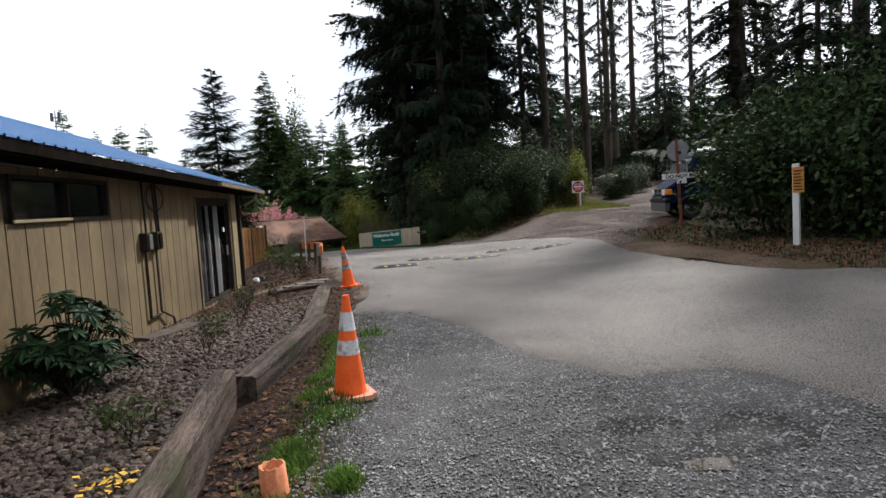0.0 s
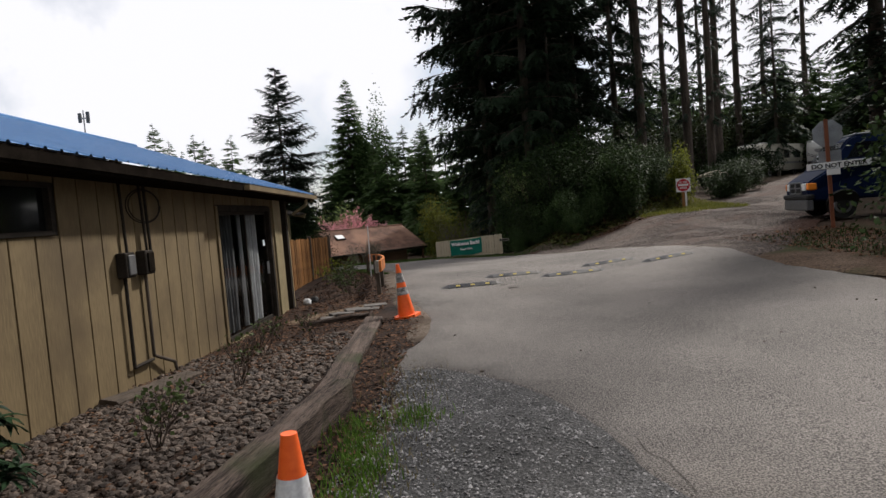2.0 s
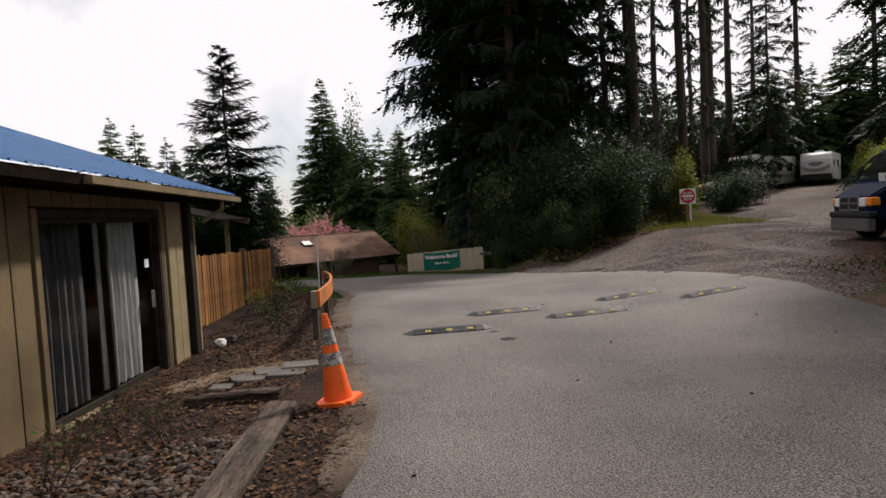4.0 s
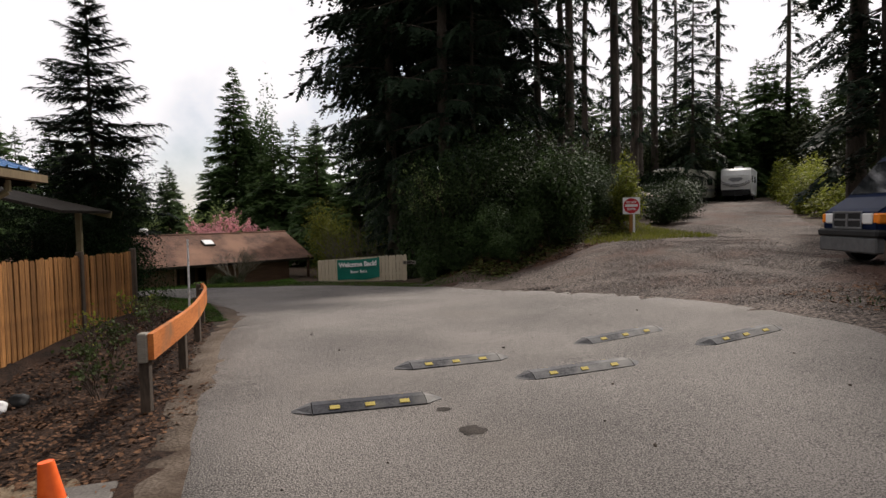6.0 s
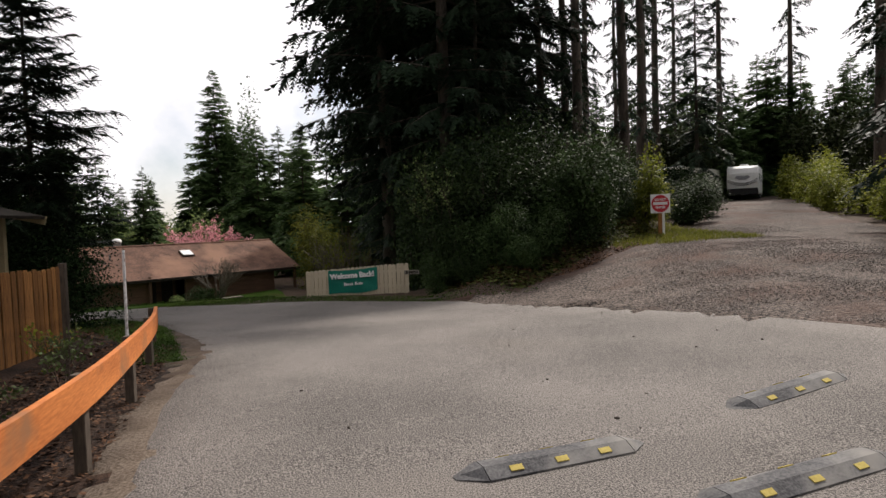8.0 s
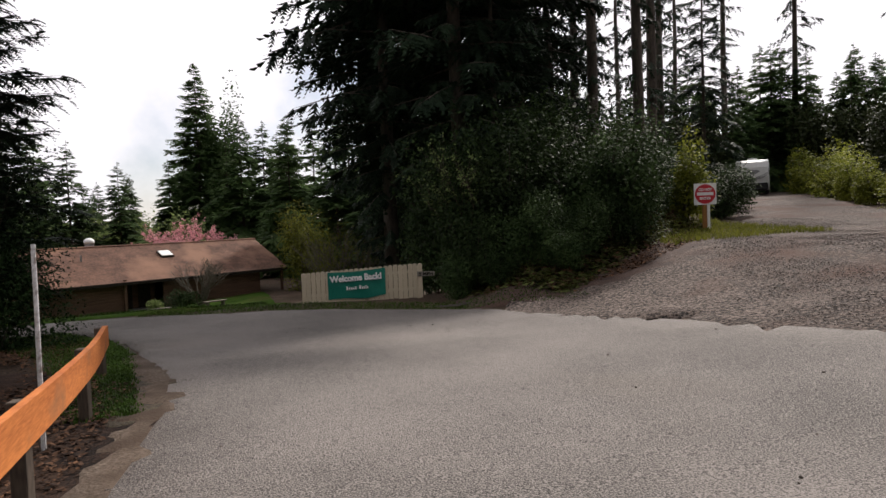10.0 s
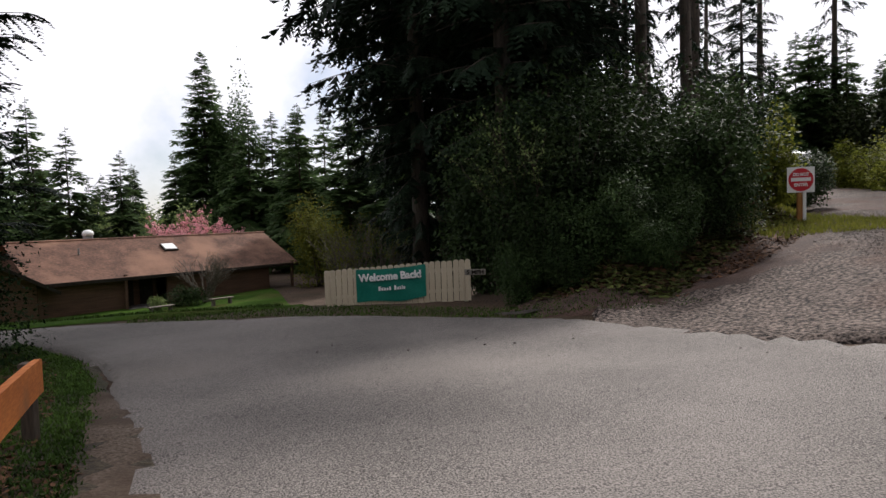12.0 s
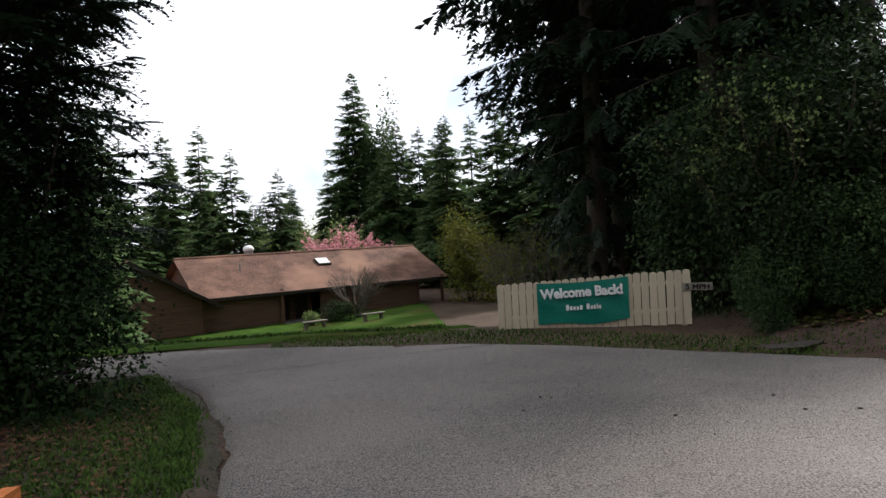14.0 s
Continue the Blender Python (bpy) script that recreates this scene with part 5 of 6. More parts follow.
blades("dry_grass", lambda r: (r.gauss(-0.72, 0.22), r.uniform(-5.4, 2.2)), 1600, 0.02, 0.07, M_DRYGRASS, 95, "thin dry straw among the gravel", 0.004)
def verge(r):
    t = r.random() * 3
    k = int(t)
    (x0, y0), (x1, y1) = ((-2.85, 14.8), (-4.02, 18.5), (-5.12, 20.9), (-6.9, 23.4))[k:k + 2]
    q = r.random() ** 1.6 * (0.5 + 0.5 * t)
    return x0 + (x1 - x0) * (t - k) - 0.9 * q + r.gauss(0, 0.05), y0 + (y1 - y0) * (t - k) - 0.4 * q


blades("verge_grass", verge, 22000, 0.02, 0.055, M_GRASS, 93, "green grass and clover on the verge", 0.008)
blades("bank_grass", lambda r: (r.uniform(7.5, 12.2), r.uniform(24.0, 29.5)), 6000, 0.04, 0.16, M_OLIVE, 94, "yellow-green grass and ground ivy on the bank", 0.015)

def foot(r):
    x = r.uniform(-6, 4.2)
    return x, 23.55 - 0.5 * (x - 0.0) * (1 if x > -3 else 0) + (1.6 if x <= -3 else 0) + r.uniform(-0.1, 1.5)
blades("foot_grass", foot, 7000, 0.02, 0.06, M_GRASS, 96, "thin grass along the foot of the picket fence", 0.009)
blades("lawn_grass", lambda r: (r.uniform(-17, -3.2), 27.4 + 12 * r.random() ** 1.5), 14000, 0.04, 0.11, M_GRASS, 97, "short lawn grass", 0.012)
blades("hedge_grass", lambda r: (r.uniform(6.6, 9.2), r.uniform(0, 11.5)), 1800, 0.04, 0.12, M_SALAL, 98, "weeds and grass below the hedge", 0.011)


# ---------------------------------------------------------------- the brown lodge
def lodge():
    yaw = math.degrees(math.atan2(10.5, 12.1))
    b = thing("lodge", pose(-18.8, 50.2, -4.0, 0, 0, yaw), "long low brown wooden lodge with a reddish shingle roof", "building")
    L, Dp, H = 17.2, 8.0, 2.16
    rise = 2.07
    bm = bmesh.new()
    for q in ((0, 0, -0.4, 4.9, 0.15, H), (7.5, 0, -0.4, L - 2.0, 0.15, H), (0, Dp - 0.15, -0.4, L, Dp, H), (0, 0.15, -0.4, 0.15, Dp - 0.15, H), (L - 2.15, 0.15, -0.4, L - 2.0, Dp - 0.15, H), (4.9, 1.4, -0.4, 7.5, 1.55, H), (4.75, 0.15, -0.4, 4.9, 1.4, H)):
        box(bm, *q, 0)
    part("wall", bm, M_BROWNWALL, b, "brown horizontal board walls")
    for k in range(9):
        z = 0.05 + k * 0.21
        for x0, x1 in ((0.05, 4.85), (7.55, L - 2.05)):
            part("wall_board", boxed(x0, -0.03, z, x1, -0.002, z + 0.195, 0.008), M_BROWNWALL, b)
    part("door", boxed(5.1, 1.36, 0, 5.95, 1.398, 1.9, 0.01), M_DARKTRIM, b, "dark plain door")
    part("door", boxed(6.35, 1.36, 0, 7.2, 1.398, 1.9, 0.01), M_DARKTRIM, b, "dark plain door")
    part("floor", boxed(4.9, -0.6, -0.35, 7.5, 1.4, 0.02, 0.01), M_SLAB, b, "concrete porch floor")
    for x in (0.12, 4.82, L - 0.15):
        part("post", boxed(x - 0.09, -0.32, -0.35, x + 0.09, -0.14, H - 0.02, 0.01), M_BROWNWALL, b)
    # roof slopes with courses of shingles
    ov = 0.42
    for side in (0, 1):
        n = 26
        V, F = [], []
        for i in range(n):
            t0, t1 = i / n, (i + 1) / n
            for t, dz in ((t0, 0.05), (t1 + 0.01, 0.02)):
                yy = -ov + (Dp / 2 + ov) * t
                zz = H - ov * rise / (Dp / 2) + (rise + ov * rise / (Dp / 2)) * t + dz
                if side:
                    yy = Dp - yy
                for x in (-0.35, L + 0.35):
                    V.append((x, yy, zz))
            k = len(V) - 4
            F.append((k, k + 1, k + 3, k + 2))
            if i:
                F.append((k - 2, k - 1, k + 1, k))
        raw("roof", V, F, M_SHINGLE, b, "reddish brown shingle courses")
    for yy in (-ov - 0.02, Dp + ov - 0.02):
        zz = H - ov * rise / (Dp / 2)
        part("eave_board", boxed(-0.35, yy, zz - 0.16, L + 0.35, yy + 0.04, zz + 0.04, 0.005), M_DARKTRIM, b)
    for x in (0.05, L - 2.05):
        raw("gable", [(x, 0.05, H), (x, Dp - 0.05, H), (x, Dp / 2, H + rise - 0.08)], [(0, 1, 2)], M_BROWNWALL, b)
    ridge = part("ridge_cap", rod(bmesh.new(), (-0.35, Dp / 2, H + rise + 0.05), (L + 0.35, Dp / 2, H + rise + 0.05), 0.08, 0.08, 6), M_SHINGLE, b)
    slope = math.atan2(rise, Dp / 2)
    def on_roof(x, t, dz=0.0):
        return (x, -ov + (Dp / 2 + ov) * t, H - ov * rise / (Dp / 2) + (rise + ov * rise / (Dp / 2)) * t + 0.06 + dz)
    bm = bmesh.new()
    bmesh.ops.create_cube(bm, size=1, matrix=Matrix.Translation(on_roof(9.0, 0.66, 0.04)) @ Matrix.Rotation(slope, 4, "X") @ Matrix.Diagonal((0.95, 0.85, 0.12, 1)))
    sk = part("skylight", bm, M_DARKTRIM, b, "white skylight with dark frame")
    bm = bmesh.new()
    bmesh.ops.create_cube(bm, size=1, matrix=Matrix.Translation(on_roof(9.0, 0.66, 0.12)) @ Matrix.Rotation(slope, 4, "X") @ Matrix.Diagonal((0.82, 0.72, 0.05, 1)))
    part("pane", bm, M_WHITE, sk)
    p0 = on_roof(3.2, 0.62)
    part("pipe", rod(bmesh.new(), p0, (p0[0], p0[1], p0[2] + 0.4), 0.06, 0.05), M_CHROME, b, "thin roof vent pipe")
    v = part("vent_cowl", rod(bmesh.new(), (4.6, Dp / 2 + 0.5, H + rise - 0.3), (4.6, Dp / 2 + 0.5, H + rise + 0.45), 0.30, 0.30, 16), M_CHROME, b, "round metal roof vent")
    bm = bmesh.new()
    bmesh.ops.create_uvsphere(bm, u_segments=14, v_segments=8, radius=0.36, matrix=Matrix.Translation((4.6, Dp / 2 + 0.5, H + rise + 0.45)) @ Matrix.Diagonal((1, 1, 0.7, 1)))
    part("cap", bm, M_WHITE, v, smooth=True)
    # cross wing
    w0, w1, pk = -7.6, 0.0, 2.2 + H
    V = [(w0, -0.5, -0.4), (w1 - 0.05, -0.5, -0.4), (w1 - 0.05, -0.5, H - 0.1), ((w0 + w1) / 2, -0.5, pk), (w0, -0.5, H - 0.1)]
    V += [(x, Dp, z) for x, _, z in V]
    raw("wing_wall", V, [(0, 1, 2, 3, 4), (9, 8, 7, 6, 5), (1, 6, 7, 2), (0, 4, 9, 5)], M_BROWNWALL, b, "gable wall of the cross wing")
    for k in range(11):
        z = 0.05 + k * 0.21
        half = 3.75 if z < H - 0.1 else 3.75 * max(0.05, (pk - z - 0.2) / (pk - H + 0.1))
        part("wall_board", boxed(-3.8 - half, -0.535, z, -3.8 + half, -0.502, z + 0.195, 0.008), M_BROWNWALL, b)
    for sg in (-1, 1):
        V, F = [], []
        n = 24
        for i in range(n):
            for t, dz in ((i / n, 0.06), ((i + 1) / n + 0.01, 0.03)):
                x = -3.8 + sg * 4.75 * (1 - t)
                z = H - 0.62 + (pk - H + 0.62) * t + dz
                V += [(x, -1.1, z), (x, Dp + 0.4, z)]
            k = len(V) - 4
            F.append((k, k + 1, k + 3, k + 2))
            if i:
                F.append((k - 2, k - 1, k + 1, k))
        raw("wing_roof", V, F, M_SHINGLE, b, "reddish brown shingle courses")
        V = []
        for x, z in ((-3.8 + sg * 4.75, H - 0.62), (-3.8, pk)):
            V += [(x, -1.12, z - 0.18), (x, -1.12, z + 0.03), (x, -1.07, z - 0.18), (x, -1.07, z + 0.03)]
        raw("barge_board", V, [(0, 1, 5, 4), (2, 6, 7, 3), (1, 3, 7, 5), (0, 4, 6, 2)], M_DARKTRIM, b)


lodge()


def bench(x, y, turn, label):
    b = thing("bench", at(x, y, 1, turn), label, "bench", "low wooden benches on the lawn")
    part("seat", boxed(-0.75, -0.18, 0.38, 0.75, 0.18, 0.45, 0.01), M_TIMBER, b)
    for sx in (-0.55, 0.55):
        part("leg", boxed(sx - 0.06, -0.15, -0.05, sx + 0.06, 0.15, 0.378, 0.01), M_TIMBER, b)


bench(-12.2, 50.2, 41, "low weathered wooden bench before the lodge")
bench(-9.2, 52.0, 41, "low weathered wooden bench beside the leafless shrub")


# ---------------------------------------------------------------- signs
def do_not_enter(x, y, zc, size, yaw):
    s = thing("road_sign", pose(x, y, zc, 0, 0, yaw), "red and white DO NOT ENTER sign on a brown post", "sign")
    g = gz(x, y) - zc
    part("post", boxed(-0.08, 0.004, g - 0.1, 0.05, 0.09, -0.05, 0.008), M_CEDAR, s, "brown wooden post")
    part("brace", boxed(0.06, 0.01, g - 0.1, 0.14, 0.07, -0.1, 0.008), M_WHITE, s, "pale second stake")
    part("panel", boxed(-size / 2, -0.012, -size / 2, size / 2, 0.002, size / 2, 0.003), M_WHITE, s)
    bm = bmesh.new()
    bmesh.ops.create_circle(bm, cap_ends=True, segments=40, radius=size * 0.455, matrix=Matrix.Translation((0, -0.0165, 0)) @ Matrix.Rotation(radians(90), 4, "X"))
    part("disc", bm, M_RED, s, "red disc")
    part("bar", boxed(-size * 0.36, -0.0225, -size * 0.06, size * 0.36, -0.019, size * 0.085, 0), M_WHITE, s)
    words(s, "DO NOT", size * 0.17, M_WHITE, (0, -0.021, size * 0.155), 0, width=size * 0.58)
    words(s, "ENTER", size * 0.17, M_WHITE, (0, -0.021, -size * 0.255), 0, width=size * 0.5)


do_not_enter(10.25, 27.1, 1.70, 0.66, -20)
x, y = 9.16, 12.05
s = thing("sign_post", pose(x, y, 0.0, 0, -1.5, -22), "leaning brown post with an octagonal plate and DO NOT ENTER board", "sign")
g = gz(x, y)
part("post", boxed(-0.045, -0.05, g - 0.15, 0.045, 0.05, 2.92, 0.008), M_REDPOST, s, "reddish brown wooden post")
bm = bmesh.new()
bmesh.ops.create_circle(bm, cap_ends=True, segments=8, radius=0.36, matrix=Matrix.Translation((0.03, 0.062, 2.56)) @ Matrix.Rotation(radians(90), 4, "X") @ Matrix.Rotation(radians(22.5), 4, "Z"))
r = bmesh.ops.extrude_face_region(bm, geom=list(bm.faces))
bmesh.ops.translate(bm, verts=[v for v in r["geom"] if isinstance(v, bmesh.types.BMVert)], vec=(0, 0.004, 0))
part("stop_plate", bm, M_CHROME, s, "bare grey back of an octagonal sign")
part("back_plate", boxed(-0.2, 0.055, 1.65, 0.30, 0.06, 2.12, 0), M_CHROME, s, "bare grey back of a square sign")
part("name_board", boxed(-0.50, -0.075, 1.66, 0.92, -0.052, 1.83, 0.004), M_WHITE, s, "white board lettered DO NOT ENTER")
words(s, "DO NOT ENTER", 0.15, M_BLACK, (0.21, -0.079, 1.69), 0, width=1.22)
part("tag", boxed(-0.06, -0.07, 1.50, 0.24, -0.052, 1.65, 0.003), M_WHITE, s)
x, y = 7.75, 3.95
s = thing("white_post", pose(x, y, gz(x, y), 0, 0, -50), "white painted post with a small orange notice", "sign")
part("post", boxed(-0.06, -0.05, -0.12, 0.06, 0.05, 1.62, 0.008), M_WHITE, s)
nt = part("notice", boxed(-0.05, -0.062, 1.05, 0.16, -0.052, 1.55, 0.003), material("orange_sign", (0.50, 0.20, 0.02), (0.62, 0.27, 0.04), scale=6, fine=40, rough=0.6, bump=0.05), s, "orange notice with dark writing")
for k in range(7):
    part("mark", boxed(-0.03, -0.066, 1.10 + 0.06 * k, 0.14 - 0.02 * (k % 3), -0.0635, 1.125 + 0.06 * k, 0), M_BLACK, nt, "line of dark writing")


# ---------------------------------------------------------------- vehicles
def wheel(parent, x, y, r, side):
    w = part("wheel", rod(bmesh.new(), (x, y - side * 0.2, r), (x, y, r), r, r, 28), M_BLACK, parent, "black tyre")
    part("rim", rod(bmesh.new(), (x, y, r), (x, y + side * 0.012, r), r * 0.66, r * 0.62, 24), M_CHROME, w, "steel rim")
    part("hub", rod(bmesh.new(), (x, y + side * 0.012, r), (x, y + side * 0.03, r), r * 0.46, r * 0.40, 16), M_BLACK, w)


def skin(name, prof, half, mat, parent, label=""):
    """A body from a side outline; half(z) is its half width at that height."""
    n = len(prof)
    V = [(x, half(z, x), z) for x, z in prof] + [(x, -half(z, x), z) for x, z in prof]
    bm = bmesh.new()
    vs = [bm.verts.new(v) for v in V]
    bm.faces.new(vs[:n])
    bm.faces.new(vs[:n - 1:-1])
    for i in range(n):
        bm.faces.new((vs[(i + 1) % n], vs[i], vs[n + i], vs[n + (i + 1) % n]))
    bmesh.ops.recalc_face_normals(bm, faces=list(bm.faces))
    bmesh.ops.bevel(bm, geom=[e for e in bm.edges if (e.verts[0].co.y > 0) == (e.verts[1].co.y > 0) and len(e.link_faces) == 2 and any(abs(f.normal.y) > 0.9 for f in e.link_faces)], offset=0.05, segments=3, affect="EDGES")
    return part(name, bm, mat, parent, label)


def van():
    v = thing("van", pose(9.45, 14.6, gz(11.0, 14.2), 0, 0, 172), "dark navy van parked beside the gravel road", "van")
    def half(z, x):
        return (0.98 if z < 1.25 else 0.98 - 0.19 * (z - 1.25) / 0.8) - (0.09 * max(0, 1 + x / 0.5) if x > -0.5 else 0)
    skin("body", [(-0.12, 0.50), (-0.07, 0.78), (-0.10, 1.06), (-0.20, 1.13), (-0.58, 1.36), (-1.18, 2.17), (-1.42, 2.27), (-5.0, 2.30), (-5.15, 2.1), (-5.2, 0.5)], half, M_NAVY, v, "dark navy body")
    part("roof_cap", boxed(-4.9, -0.70, 2.295, -1.42, 0.70, 2.32, 0.01), M_WHITE, v, "pale roof")
    # windscreen and side glass, just proud of the skin
    V = [(-0.625, -0.84, 1.42), (-0.625, 0.84, 1.42), (-1.12, 0.73, 2.09), (-1.12, -0.73, 2.09)]
    V = [(x + 0.012, y, z + 0.012) for x, y, z in V]
    raw("windscreen", V, [(0, 1, 2, 3)], M_DARKGLASS, v)
    for sg in (-1, 1):
        V = [(-0.92, sg * 0.958, 1.40), (-2.05, sg * 0.958, 1.40), (-2.05, sg * 0.800, 2.06), (-1.40, sg * 0.800, 2.06)]
        raw("side_window", V, [(0, 1, 2, 3)], M_DARKGLASS, v)
        V = [(-2.2, sg * 0.958, 1.40), (-4.8, sg * 0.958, 1.40), (-4.8, sg * 0.800, 2.06), (-2.2, sg * 0.800, 2.06)]
        raw("side_window", V, [(0, 1, 2, 3)], M_DARKGLASS, v)
        part("mirror", boxed(-1.12, sg * 1.05 - 0.07, 1.32, -1.00, sg * 1.05 + 0.07, 1.58, 0.03), M_BLACK, v)
        part("headlight", boxed(-0.14, sg * 0.62 - 0.16, 0.82, -0.05, sg * 0.62 + 0.13, 1.03, 0.02), M_WHITE, v, "pale headlight")
        part("turn_lamp", boxed(-0.30, sg * 0.85 - 0.09, 0.83, -0.07, sg * 0.85 + 0.10, 1.03, 0.025), M_AMBER, v, "amber corner lamp")
        for x in (-0.92, -4.25):
            # flat black disc stands in for the shadow inside the arch
            part("arch_shadow", rod(bmesh.new(), (x, sg * 0.93, 0.46), (x, sg * 0.992, 0.42), 0.41, 0.41, 24), M_BLACK, v)
            wheel(v, x, sg * 1.0, 0.36, sg)
    g = part("grille", boxed(-0.10, -0.46, 0.74, -0.055, 0.46, 1.06, 0.01), M_BLACK, v)
    for q in ((-0.056, -0.48, 1.03, -0.03, 0.48, 1.075), (-0.056, -0.48, 0.72, -0.03, 0.48, 0.76), (-0.056, -0.48, 0.765, -0.03, -0.44, 1.025), (-0.056, 0.44, 0.765, -0.03, 0.48, 1.025), (-0.056, -0.03, 0.765, -0.03, 0.03, 1.025), (-0.05, -0.435, 0.88, -0.032, -0.035, 0.92), (-0.05, 0.035, 0.88, -0.032, 0.435, 0.92)):
        part("grille_bar", boxed(*q, 0.006), M_CHROME, g, "chrome grille bar")
    part("bumper", boxed(-0.22, -0.99, 0.56, 0.0, 0.99, 0.715, 0.04), M_BLACK, v, "dark bumper top")
    part("valance", boxed(-0.20, -0.95, 0.25, -0.02, 0.95, 0.555, 0.03), M_METER, v, "grey lower bumper")
    part("wiper", rod(bmesh.new(), (-0.66, 0.5, 1.40), (-0.70, -0.15, 1.46), 0.012, 0.008, 5), M_BLACK, v)


van()


def trailer(x, y, yaw, label, length=6.5, dark_front=True):
    t = thing("travel_trailer", pose(x, y, gz(x, y), 0, 0, yaw), label, "trailer")
    W, H = 1.22, 3.0
    prof = [(0, 0.95), (0.12, 1.5), (0.08, 2.3), (-0.12, 2.75), (-0.5, 2.95), (-length, 2.95), (-length, 0.55), (-0.5, 0.55)]
    skin("body", prof, lambda z, x_: W, M_WHITE, t, "white body")
    part("rock_guard", boxed(-0.35, -W + 0.03, 0.50, 0.02, W - 0.03, 1.15, 0.05), M_BLACK, t, "black lower front panel")
    V = [(0.125, -0.62, 1.95), (0.125, -0.45, 2.10), (0.125, 0.45, 2.10), (0.125, 0.62, 1.95), (0.125, 0.25, 1.75), (0.125, -0.25, 1.75)]
    raw("badge", [(x_ + 0.01, y_, z_) for x_, y_, z_ in V], [(0, 1, 2, 3, 4, 5)], M_CHROME, t, "grey shield-shaped mark")
    for k in range(3):
        sw = 0.5 + 0.18 * k
        V, F = [], []
        for i in range(13):
            u = -1 + i / 6
            V += [(0.15, u * 1.15, 1.45 - 0.09 * k + 0.35 * u * u), (0.15, u * 1.15, 1.49 - 0.09 * k + 0.35 * u * u)]
        for i in range(12):
            F.append((2 * i, 2 * i + 2, 2 * i + 3, 2 * i + 1))
        raw("stripe", V, F, M_CHROME if k % 2 else M_BLACK, t, "curved dark stripe")
    part("roof_unit", boxed(-2.8, -0.35, 2.955, -1.9, 0.35, 3.2, 0.05), M_WHITE, t, "roof air conditioner")
    part("jack", rod(bmesh.new(), (0.7, 0, 0), (0.7, 0, 0.9), 0.04, 0.04), M_BLACK, t)
    for sg in (-1, 1):
        bm = rod(bmesh.new(), (0.9, 0, 0.5), (-0.4, sg * 0.6, 0.5), 0.05, 0.05, 4)
        part("tongue", bm, M_BLACK, t)
        for xx in (-length * 0.5, -length * 0.5 - 0.85):
            wheel(t, xx, sg * 1.18, 0.34, sg)
        part("side_window", boxed(-1.9, sg * W - 0.01, 1.7, -1.2, sg * W + 0.012, 2.3, 0.005), M_DARKGLASS, t)
        part("side_window", boxed(-4.6, sg * W - 0.01, 1.7, -3.6, sg * W + 0.012, 2.3, 0.005), M_DARKGLASS, t)


trailer(32.3, 56.3, -127, "white travel trailer with a black lower front")


def motorhome(x, y, yaw):
    t = thing("motorhome", pose(x, y, gz(x, y), 0, 0, yaw), "cream motorhome parked behind the dark bush", "motorhome")
    W = 1.25
    skin("body", [(0, 0.6), (0.05, 1.5), (-0.12, 2.95), (-0.4, 3.1), (-8.5, 3.1), (-8.6, 0.6)], lambda z, x_: W, M_TRIMWHITE, t, "cream body")
    raw("windscreen", [(0.075, -1.1, 1.55), (0.075, 1.1, 1.55), (-0.03, 1.1, 2.45), (-0.03, -1.1, 2.45)], [(0, 1, 2, 3)], M_DARKGLASS, t)
    for sg in (-1, 1):
        for x0, x1 in ((-1.4, -0.5), (-3.4, -2.2), (-5.2, -4.2), (-7.4, -6.2)):
            part("side_window", boxed(x0, sg * W - 0.01, 1.75, x1, sg * W + 0.012, 2.4, 0.005), M_DARKGLASS, t)
        part("stripe", boxed(-8.4, sg * W - 0.01, 1.2, -0.1, sg * W + 0.008, 1.4, 0), M_CHROME, t)
        for xx in (-1.3, -6.2):
            wheel(t, xx, sg * 1.2, 0.45, sg)
    part("roof_unit", boxed(-3.6, -0.4, 3.105, -2.6, 0.4, 3.35, 0.05), M_WHITE, t)
    part("marker", boxed(-0.3, -0.9, 3.1, -0.2, 0.9, 3.15, 0.01), M_CHROME, t)


M_TRIMWHITE = material("cream_paint", (0.48, 0.46, 0.38), (0.60, 0.58, 0.49), scale=3, fine=40, rough=0.5, bump=0.05)
motorhome(25.6, 56.0, -140)
x, y = 16.9, 41.0
c = thing("canopy", at(x, y, 0.62, 20), "small peaked cream shade canopy among the shrubs", "canopy")
V = [(-1.35, -1.35, 1.8), (1.35, -1.35, 1.8), (1.35, 1.35, 1.8), (-1.35, 1.35, 1.8), (0, 0, 2.35)]
raw("cover", V + [(a, b, z - 0.2) for a, b, z in V[:4]], [(0, 1, 4), (1, 2, 4), (2, 3, 4), (3, 0, 4), (0, 5, 6, 1), (1, 6, 7, 2), (2, 7, 8, 3), (3, 8, 5, 0)], M_CREAMFENCE, c)
for sx in (-1.3, 1.3):
    for sy in (-1.3, 1.3):
        part("leg", rod(bmesh.new(), (sx, sy, -0.1), (sx, sy, 1.8), 0.025, 0.025, 6), M_CHROME, c)


